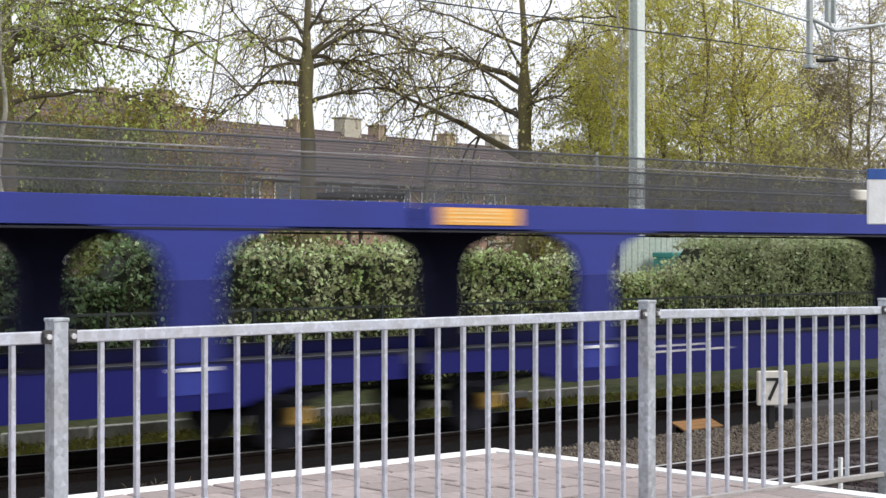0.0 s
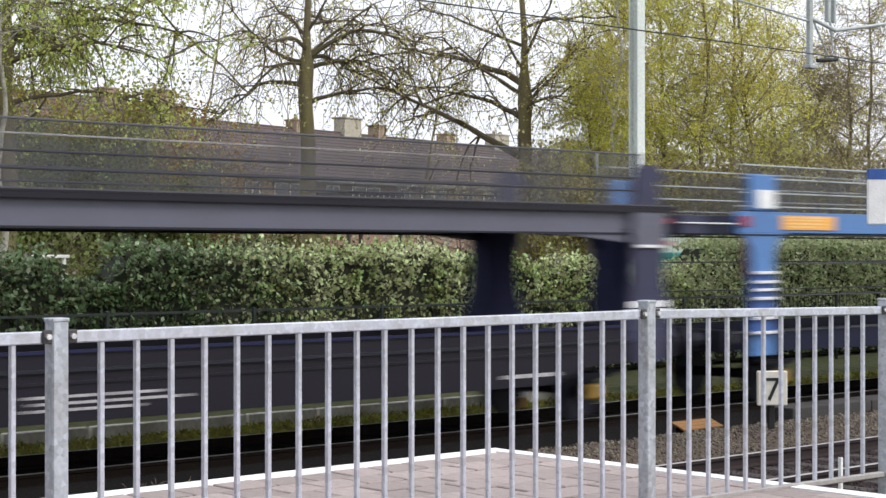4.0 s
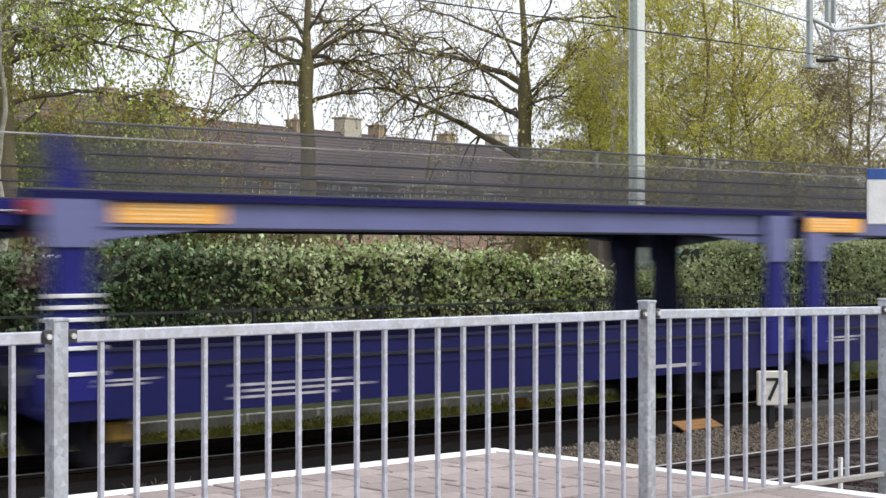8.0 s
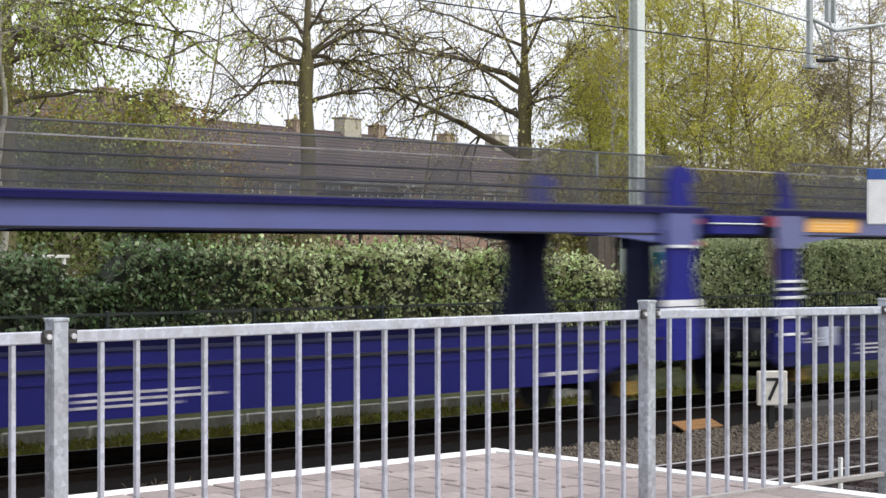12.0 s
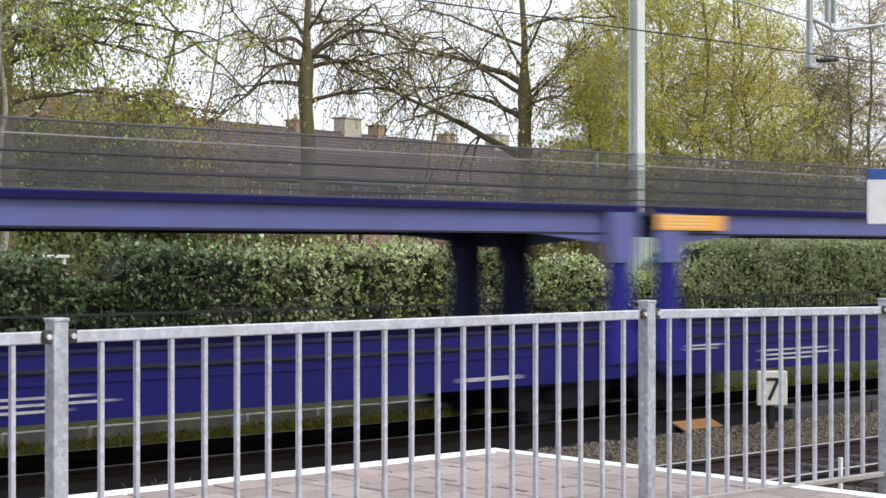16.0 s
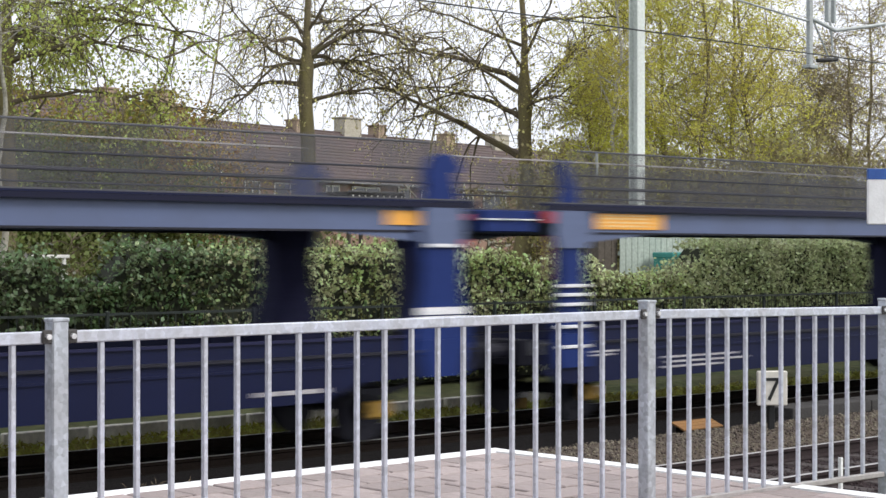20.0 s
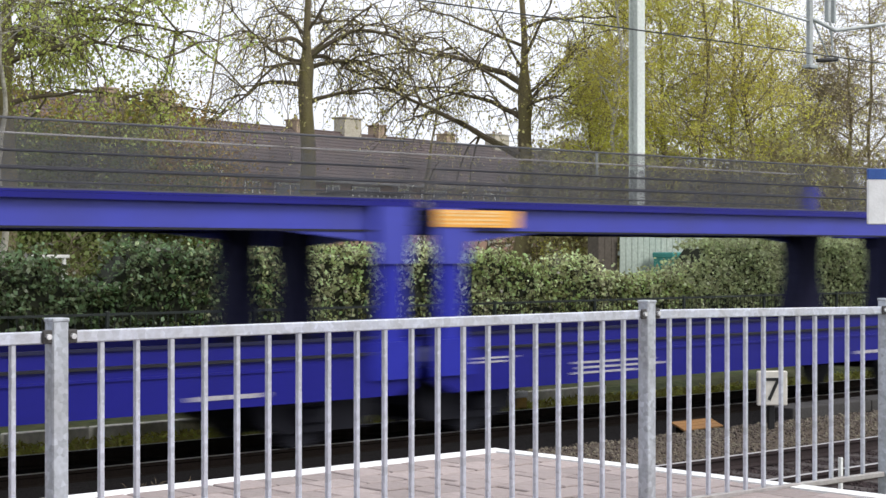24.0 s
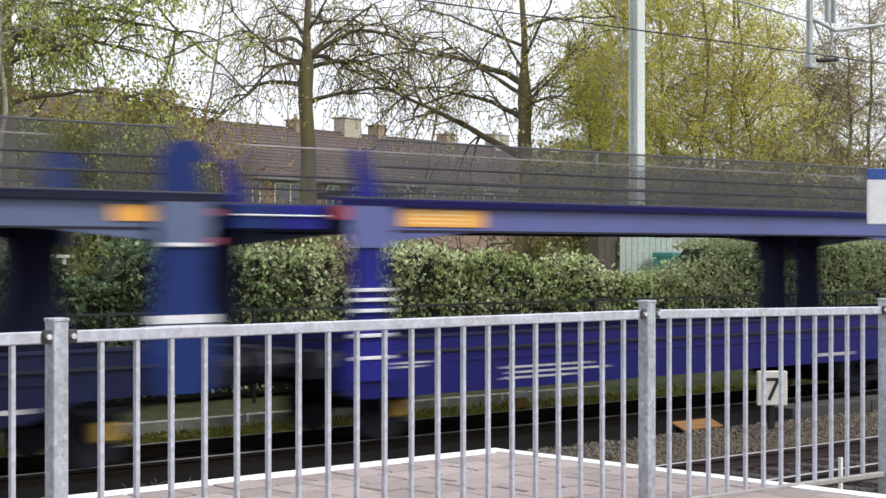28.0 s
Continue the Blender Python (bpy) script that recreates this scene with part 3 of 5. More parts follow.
def short_wagon(coat, sill_coat, tail_label, seed, label):
    """Two close-coupled units with haunched upper beams."""
    top = tagged(empty("car_carrier_wagon"), label, "wagon", "wagons of the train")
    for u, s in (("a", -1), ("b", 1)):
        inner, outer = 0.10 * s, 13.15 * s
        a, b = min(inner, outer), max(inner, outer)
        wp("upper_deck|s" + u, lambda: boxed(a, b, -1.36, 1.36, 2.64, 2.70), UNDER, top, "upper deck of dark steel plate")
        wp("lower_deck|s" + u, lambda: boxed(a + 0.05, b - 0.05, -1.34, 1.34, 0.72, 0.80), UNDER, top, "lower deck of dark steel plate")
        posts = (0.50 * s, 12.55 * s)
        p0, p1 = min(posts), max(posts)
        for y0, y1, fl in ((-1.45, -1.37, -1.49), (1.37, 1.45, 1.41)):
            e = "n" if y0 < 0 else "f"
            wp("upper_beam|s%s%s" % (u, e), lambda: slabbed(haunched(p0 - 0.25, p1 + 0.25, 2.80, 2.44, 0.2, 2.15), y0 + 0.05 if y0 < 0 else y0, y1 if y0 < 0 else y1 - 0.05), coat, top)
            wp("beam_flange|s%s%s" % (u, e), lambda: boxed(a, b, min(fl, y0) - 0.01, max(fl + 0.08, y1) + 0.01, 2.80, 2.825), sill_coat, top, "dark blue top flange")
            wp("deck_lip|s%s%s" % (u, e), lambda: boxed(a, b, min(fl, y0) - 0.006 if y0 < 0 else y1 + 0.02, min(fl, y0) + 0.012 if y0 < 0 else y1 + 0.045, 2.735, 2.799), LIPS[coat], top, "dark turned-down lip of the upper deck")
            # Lighter strip that draws the light caught along the deck's edge.
            wp("edge_strip|s%s%s" % (u, e), lambda: boxed(a, b, min(fl, y0) - 0.008, min(fl, y0) + 0.02, 2.8255, 2.842), GUARD, top, "worn pale edge strip of the upper deck")
            wp("bottom_flange|s%s%s" % (u, e), lambda: boxed(p0 + 0.3, p1 - 0.3, min(fl, y0) + 0.075 if y0 < 0 else y0, y1 if y0 < 0 else y1 - 0.035, 2.425, 2.45), UNDER, top, "dark bottom flange")
            wp("side_sill|s%s%s" % (u, e), lambda: slabbed([(a + 0.1, 0.93), (b - 0.1, 0.93)] + ([(b - 0.1, 0.66), (b - 1.9, 0.60), (b - 2.5, 0.40)] if s > 0 else [(b - 0.1, 0.50), (b - 0.25, 0.42)]) + [(a + 0.45, 0.40), (a + 0.1, 0.56)], y0, y1), sill_coat, top)
            wp("kerb_panel|s%s%s" % (u, e), lambda: boxed(a + 0.15, b - 0.15, y0 + 0.035 if y0 < 0 else y0 + 0.01, y1 - 0.01 if y0 < 0 else y1 - 0.035, 0.962, 1.118), sill_coat, top, "recessed kerb panel of the lower deck")
            wp("sill_flange|s%s%s" % (u, e), lambda: boxed(a + 0.1, b - 0.1, fl, fl + 0.08, 0.93, 0.96), UNDER, top)
            wp("sill_rib|s%s%s" % (u, e), lambda: boxed(a + 2.0, b - 2.0, fl + 0.02, fl + 0.06, 0.80, 0.83), sill_coat, top)
            # Dark colours here and on sill_flange stand for shadow at the sill's top.
            wp("wheel_rail|s%s%s" % (u, e), lambda: boxed(a + 0.2, b - 0.2, y0 + 0.005, y1 - 0.005, 1.12, 1.155), INNER_SHADE, top, "low kerb rail of the lower deck")
            for x in posts:
                wide = abs(x) > 5
                flare = x > 5
                # Far-side posts and gussets have their shade put into the colour.
                wp("post|s%d%d%s" % (wide, flare, e), lambda: slabbed(post_flared() if flare else post_outline(0.66 if wide else 0.52, 0.46 if wide else 0.40, 0.9, 2.5), -0.05 if y0 < 0 else -0.3, 0.05), POSTS[coat] if y0 < 0 else INNER_SHADE, top, "" if y0 < 0 else "grimy dark post", pose(x - (0 if y0 < 0 else FAR_SHIFT), (y0 + y1) / 2, 0))
                wp("gusset|s%d" % wide, lambda: slabbed([(-0.33, 2.79), (0.33, 2.79), (0.36, 2.45), (0.3, 2.23), (-0.3, 2.23), (-0.36, 2.45)] if wide else [(-0.3, 2.79), (0.3, 2.79), (0.3, 2.4), (0.25, 2.03), (-0.25, 2.03), (-0.3, 2.4)], -0.015, 0.015), coat if y0 < 0 else INNER_SHADE, top, "gusset plate joining post and beam", pose(x - (0 if y0 < 0 else FAR_SHIFT), y0 - 0.026 if y0 < 0 else y1 + 0.026, 0))
                wp("post_bracket|s%d" % wide, lambda: slabbed([(-0.30, 0.62), (0.30, 0.62), (0.36, 0.93), (0.3, 1.08), (-0.3, 1.08), (-0.36, 0.93)], -0.02, 0.02), POSTS[coat], top, "", pose(x - (0 if y0 < 0 else FAR_SHIFT), y0 - 0.03 if y0 < 0 else y1 + 0.03, 0))
            arm = wp("end_arm|s%s" % u, lambda: slabbed(arm_outline(s), -0.04, 0.04), POSTS[coat], top, "upright end arm above the upper deck", pose(12.55 * s, (y0 + y1) / 2, 2.82))
        for x, y in ((-12.55, -1.47),):
            if s < 0:
                for z in (1.72, 1.60, 1.47, 1.17, 0.90):
                    wp("step", lambda: boxed(-0.34, 0.34, -0.05, 0.03, -0.036, 0.036, 0.006), LETTERS, top, "white-edged step", pose(x, y, z))
        if s > 0:
            wp("post_band", lambda: boxed(-0.28, 0.28, -0.012, 0.012, -0.05, 0.05), LETTERS, top, "white band", pose(12.55, -1.487, 2.0 if coat == ROYAL else 2.26))
            wp("wide_band", lambda: boxed(-0.40, 0.40, -0.012, 0.012, -0.045, 0.045), LETTERS, top, "white band", pose(12.55, -1.475, 1.44))
            for z in (1.36, 1.30):
                wp("band_line", lambda: boxed(-0.43, 0.43, -0.012, 0.012, -0.016, 0.016), LETTERS, top, "thin white line", pose(12.55, -1.475, z))
        xl = a + (0.72 if s < 0 else 0.1)
        plate = wp("load_plate|%d" % s, lambda: boxed(0, 1.4 if s < 0 else 1.5, -0.008, 0.008, -0.11, 0.11, 0.003), LABEL, top, "orange load plate with pale writing", pose(xl + 0.4 if s < 0 else 0.2, -1.412 if s < 0 else -1.5, 2.60))
        wp("plate_writing", lambda: lettering([(0.08, 1.1, z, 0.022) for z in (-0.075, -0.025, 0.03, 0.07)], 4), LABEL_TEXT, plate, "", pose(0.03, -0.01, 0))["kind"] = "stuff"
        if tail_label:
            wp("short_plate", lambda: boxed(0, 0.55, -0.008, 0.008, -0.09, 0.09, 0.003), LABEL, top, "short orange plate", pose(b - (1.45 if s > 0 else 0.85), -1.412, 2.60))
        rnd = random.Random(seed * 7 + s)
        xs = a + rnd.uniform(0.9, 1.4)
        wp("lettering|s%d" % (seed % 3), lambda: lettering([(0, 1.6, 0.60, 0.03), (0.1, 1.9, 0.53, 0.03), (0, 1.3, 0.46, 0.03)], seed), FADED_LETTERS, top, "rows of faded white stencilled lettering", pose(xs + 1.5, -1.458, 0.06))
        wp("lettering|t%d" % (seed % 2), lambda: lettering([(0, 0.6, 0.70, 0.025), (0.05, 0.75, 0.75, 0.025)], seed + 3), FADED_LETTERS, top, "short white stencilled lettering", pose(a + 0.8, -1.458, 0.05))
        wp("lettering|u%d" % (seed % 2), lambda: lettering([(0, 1.0, 0.50, 0.05)], seed + 5), FADED_LETTERS, top, "white stencilled bar", pose(b - 3.4, -1.458, 0.02))
        for x in (a + 1.35, b - 1.35):
            running_gear(top, x, abs(x) < 5)
        wp("brake_rigging|%s" % u, lambda: slabbed([(0.35 * s, 0.55), (2.3 * s, 0.55), (2.15 * s, 0.12), (1.9 * s, 0.0), (0.55 * s, 0.0), (0.35 * s, 0.2)], -0.95, 0.95), UNDER, top, "dark brake rigging between the inner wheels")
        guard(top, a + 0.05, b - 0.7 if s > 0 else b - 0.05, "s" + u, 2.83, 3.55, (3.55, 3.22, 3.04)) if s > 0 else guard(top, a + 0.7, b - 0.05, "s" + u, 2.83, 3.55, (3.55, 3.22, 3.04))
        end_dressing(top, 13.2 * s, s, coat)
    wp("joint_bellows", lambda: boxed(-0.12, 0.12, -1.3, 1.3, 2.5, 2.78, 0.02), UNDER, top, "dark joint between the two units")
    wp("drawbar", lambda: boxed(-0.4, 0.4, -0.08, 0.08, 0.45, 0.6, 0.02), UNDER, top)
    return top


def long_wagon(coat, seed, label, sign):
    """Two close-coupled units with straight deep beams and inset middle posts."""
    top = tagged(empty("car_carrier_wagon"), label, "wagon", "wagons of the train")
    for u, s in (("a", -1), ("b", 1)):
        inner, outer = 0.06 * s, 15.6 * s
        a, b = min(inner, outer), max(inner, outer)
        wp("upper_deck|l" + u, lambda: boxed(a, b, -1.36, 1.36, 2.66, 2.72), UNDER, top, "upper deck of dark steel plate")
        wp("lower_deck|l" + u, lambda: boxed(a + 0.05, b - 0.05, -1.30, 1.30, 0.70, 0.78), UNDER, top, "lower deck of dark steel plate")
        for y0, y1 in ((-1.45, -1.37), (1.37, 1.45)):
            e = "n" if y0 < 0 else "f"
            wp("upper_beam|l%s%s" % (u, e), lambda: boxed(a, b, y0, y1, 2.47, 2.79, 0.006), coat, top)
            wp("beam_flange|l%s%s" % (u, e), lambda: boxed(a, b, y0 - 0.02, y1 + 0.02, 2.425, 2.45), UNDER, top, "dark bottom flange")
            if sign:
                wp("deck_rail|l%s%s" % (u, e), lambda: rodded((a, (y0 + y1) / 2, 2.87), (b, (y0 + y1) / 2, 2.87), 0.012, 6), GALV_DULL, top, "pale deck rail")
            wp("side_sill|l%s%s" % (u, e), lambda: slabbed([(a + 0.1, 0.93), (b - 0.1, 0.93), (b - 0.1, 0.62), (b - 1.9, 0.62), (b - 2.6, 0.42), (a + 5.6, 0.42), (a + 4.6, 0.62), (a + 0.1, 0.66)] if s < 0 else [(a + 0.1, 0.93), (b - 0.1, 0.93), (b - 0.1, 0.62), (b - 4.6, 0.62), (b - 5.6, 0.42), (a + 2.6, 0.42), (a + 1.9, 0.62), (a + 0.1, 0.66)], y0, y1), NAVY_SILL if sign else DARK_VIOLET, top, "grimy dark side sill")
            wp("sill_flange|l%s%s" % (u, e), lambda: boxed(a + 0.1, b - 0.1, y0 - 0.02, y1 + 0.02, 0.93, 0.955), NAVY_SILL, top)
            if sign:
                wp("cable|l%s%s" % (u, e), lambda: rodded((a, (y0 + y1) / 2, 2.0), (b, (y0 + y1) / 2, 2.0), 0.012, 5), GUARD, top, "taut guard cable")
                wp("cable|m%s%s" % (u, e), lambda: rodded((a, (y0 + y1) / 2, 1.5), (b, (y0 + y1) / 2, 1.5), 0.010, 5), GUARD, top, "taut guard cable")
            for x, w in ((3.25 * s, 0.5), (15.0 * s, 0.5)):
                # Far posts and sleeves are coloured dark as their unlit side.
                wp("post|l%d%s" % (bool(sign), e), lambda: slabbed(wide_head() if not sign else [(-0.62, 2.47), (-0.40, 2.38), (-0.29, 2.22), (-0.24, 1.9), (-0.28, 0.6), (0.28, 0.6), (0.24, 1.9), (0.29, 2.22), (0.40, 2.38), (0.62, 2.47)], -0.05 if y0 < 0 else -0.25, 0.05), coat if y0 < 0 else INNER_SHADE, top, "", pose(x - (0 if y0 < 0 else FAR_SHIFT), (y0 + y1) / 2, 0))
                wp("post_sleeve|l%d" % bool(sign), lambda: boxed(-0.27 if sign else -0.345, 0.27 if sign else 0.345, -0.065, 0.065, 0.95, 1.88, 0.01), INNER_SHADE if y0 > 0 else SKY_DEEP if coat == SKY_BLUE else POST_DARK, top, "darker lower sleeve of the post", pose(x - (0 if y0 < 0 else FAR_SHIFT), (y0 + y1) / 2, 0))
            wp("end_tower|l", lambda: boxed(-0.33, 0.33, -0.05, 0.05, 2.8, 3.36, 0.02), coat, top, "end tower above the upper deck", pose(15.0 * s, (y0 + y1) / 2, 0))
            if sign and y0 < 0:
                wp("white_sign", lambda: boxed(-0.22, 0.22, -0.01, 0.01, -0.14, 0.14, 0.004), SIGN_WHITE, top, "white square board", pose(14.95 * s, -1.475, 2.98))
        if s < 0:
            for z in (1.86, 1.72, 1.60, 1.47, 1.17, 0.95):
                wp("step", lambda: boxed(-0.27, 0.27, -0.05, 0.03, -0.022, 0.022, 0.006), LETTERS, top, "white-edged step", pose(-15.0, -1.49, z))
        else:
            wp("post_band", lambda: boxed(-0.25, 0.25, -0.012, 0.012, -0.02, 0.02), LETTERS, top, "white band", pose(15.0, -1.52, 1.75))
        wp("post_band", lambda: boxed(-0.25, 0.25, -0.012, 0.012, -0.02, 0.02), LETTERS, top, "white band", pose(3.25 * s, -1.47, 0.88))
        plate = wp("load_plate", lambda: boxed(0, 1.4, -0.008, 0.008, -0.11, 0.11, 0.003), LABEL, top, "orange load plate with pale writing", pose(a + (1.05 if s < 0 else 0.3), -1.462, 2.63))
        wp("plate_writing", lambda: lettering([(0.08, 1.1, z, 0.022) for z in (-0.075, -0.025, 0.03, 0.07)], 4), LABEL_TEXT, plate, "", pose(0.03, -0.01, 0))["kind"] = "stuff"
        if sign:
            wp("short_plate", lambda: boxed(0, 0.55, -0.008, 0.008, -0.09, 0.09, 0.003), LABEL, top, "short orange plate", pose(b - (1.75 if s > 0 else 0.9), -1.462, 2.63))
        wp("lettering|l%d" % (seed % 2), lambda: lettering([(0, 1.9, 0.74, 0.03), (0.2, 1.3, 0.82, 0.03)], seed), FADED_LETTERS, top, "rows of faded white stencilled lettering", pose(a + 4.2, -1.458, 0.0))
        for x in (a + 1.5, b - 1.5):
            running_gear(top, x)
        guard(top, a + 0.05, b - 0.4, "l" + u, 2.83, 3.50, (3.50, 3.30, 3.08), bool(sign))
        end_dressing(top, 15.65 * s, s, coat)
    wp("drawbar", lambda: boxed(-0.4, 0.4, -0.08, 0.08, 0.45, 0.6, 0.02), UNDER, top)
    return top


SKY_DEEP = paint("deep_sky_blue_paint", (0.035, 0.10, 0.33), (0.04, 0.08, 0.18))
# each wagon: kind, place of its middle along the track at the start, coat, sill coat, short tail plate
TRAIN = [("long", 13.0, NAVY, None, 0), ("long", 45.6, SKY_BLUE, None, 1), ("short", 75.95, GREY, DARK_GREY, 0), ("long", 106.15, SKY_BLUE, None, 1),
         ("short", 136.1, VIOLET, DARK_VIOLET, 0)]
REST = [DUSK, DUSK, VIOLET, DUSK, DUSK, VIOLET, DUSK, SLATE, SLATE, DUSK, ROYAL, VIOLET, SLATE, VIOLET, DUSK]
SILL_COATS = {ROYAL: DARK_ROYAL, VIOLET: DARK_VIOLET, DUSK: DARK_DUSK, SLATE: DARK_SLATE}
TAILS = [0, 0, 0, 0, 0, 0, 1, 1, 1, 1, 0, 0, 1, 0, 0]
for i, (c, tl) in enumerate(zip(REST, TAILS)):
    TRAIN.append(("short", (163.2, 191.15, 219.05, 246.75, 274.68, 302.05, 329.7, 356.85, 384.3, 412.35, 440.28, 467.45, 495.45, 523.2, 550.8)[i], c, SILL_COATS.get(c, c), tl))
TONE = {NAVY: "dark navy blue", VIOLET: "violet-blue", SKY_BLUE: "light blue", GREY: "dirty grey", DUSK: "faded violet-blue", SLATE: "slate-blue", ROYAL: "bright royal blue"}
WAGONS = []


def shorten(unit, k):
    """The royal blue wagon is of a slightly shorter make."""
    for ob in unit.children:
        ob.location.x *= k
        if ob.name.split(".")[0] in ("wheelset", "axle_box", "leaf_spring", "step", "buffer", "coupling"):
            continue
        look_of = [(s.link, s.material) for s in ob.material_slots]
        ob.data = ob.data.copy()
        ob.data.transform(Matrix.Diagonal((k, 1, 1, 1)))
        for s, (how, m) in zip(ob.material_slots, look_of):
            s.link = how
            s.material = m
    for i, (ws, u, x) in enumerate(WHEELS):
        if u == unit:
            WHEELS[i] = (ws, u, x * k)


for i, (kind, x0, coat, sill, tl) in enumerate(TRAIN):
    lab = "empty two-deck car-carrying wagon painted %s, rolling past" % TONE[coat]
    w = short_wagon(coat, sill, tl, i, lab) if kind == "short" else long_wagon(coat, i, lab, coat == SKY_BLUE)
    w.matrix_basis = pose(x0, FAR_TRACK, 0)
    if i == 0:
        lamp = wp("roof_lamp_box", lambda: boxed(-0.17, 0.17, -0.06, 0.06, -0.09, 0.09, 0.02), SIGN_CREAM, w, "pale box fixed to the guard", pose(9.6, -1.46, 3.1))
    if i in (5, 8):
        wp("notice_plate", lambda: boxed(-0.2, 0.2, -0.008, 0.008, -0.15, 0.15, 0.004), NOTICE, w, "pale notice plate", pose(12.3 if i == 5 else -11.6, -1.50, 1.02 if i == 5 else 0.84))
    if coat == ROYAL:
        shorten(w, 0.958)
    WAGONS.append((w, x0))


def motions():
    for w, x0 in WAGONS:
        walk(w, [(t, pose(x0 - V_TRAIN * t, FAR_TRACK, 0)) for t in (0.0, 14.0, 28.0)])
    # the wheels turn while they roll through the view
    start = {w.name: x0 for w, x0 in WAGONS}
    for ws, unit, x in WHEELS:
        x0 = start[unit.name] + x
        f0, f1 = max(0, int((x0 - 29) / V_TRAIN * FPS)), min(28 * FPS, int((x0 - 3) / V_TRAIN * FPS))
        if f1 <= f0:
            continue
        turn = lambda f: pose(x, 0, 0.42 + RAIL_Z, 0, -math.degrees(V_TRAIN * f / FPS / 0.42), 0)
        rows = [(f / FPS, turn(f)) for f in range(f0, f1 + 1)]
        if f0 > 0:
            rows.insert(0, (0.0, turn(f0)))
        if f1 < 28 * FPS:
            rows.append((28.0, turn(f1)))
        walk(ws, rows)


# ---- trees, shrubs and hedge ----
SCREEN_RIGHT = Vector((math.sin(radians(HEAD)), -math.cos(radians(HEAD)), 0))
SCREEN_DEEP = Vector((math.cos(radians(HEAD)), math.sin(radians(HEAD)), 0))


def curve_path(start, way, length, lift, sag, rnd, steps=6, wob=0.06):
    pts, p = [], Vector(start)
    off = Vector((0, 0, 0))
    for i in range(steps + 1):
        t = i / steps
        off += Vector((rnd.gauss(0, 1), rnd.gauss(0, 1), rnd.gauss(0, 1))) * wob * length / steps * (1 if i else 0)
        pts.append(p + way * (length * t) + Vector((0, 0, lift * t - sag * t * t)) + off)
    return pts


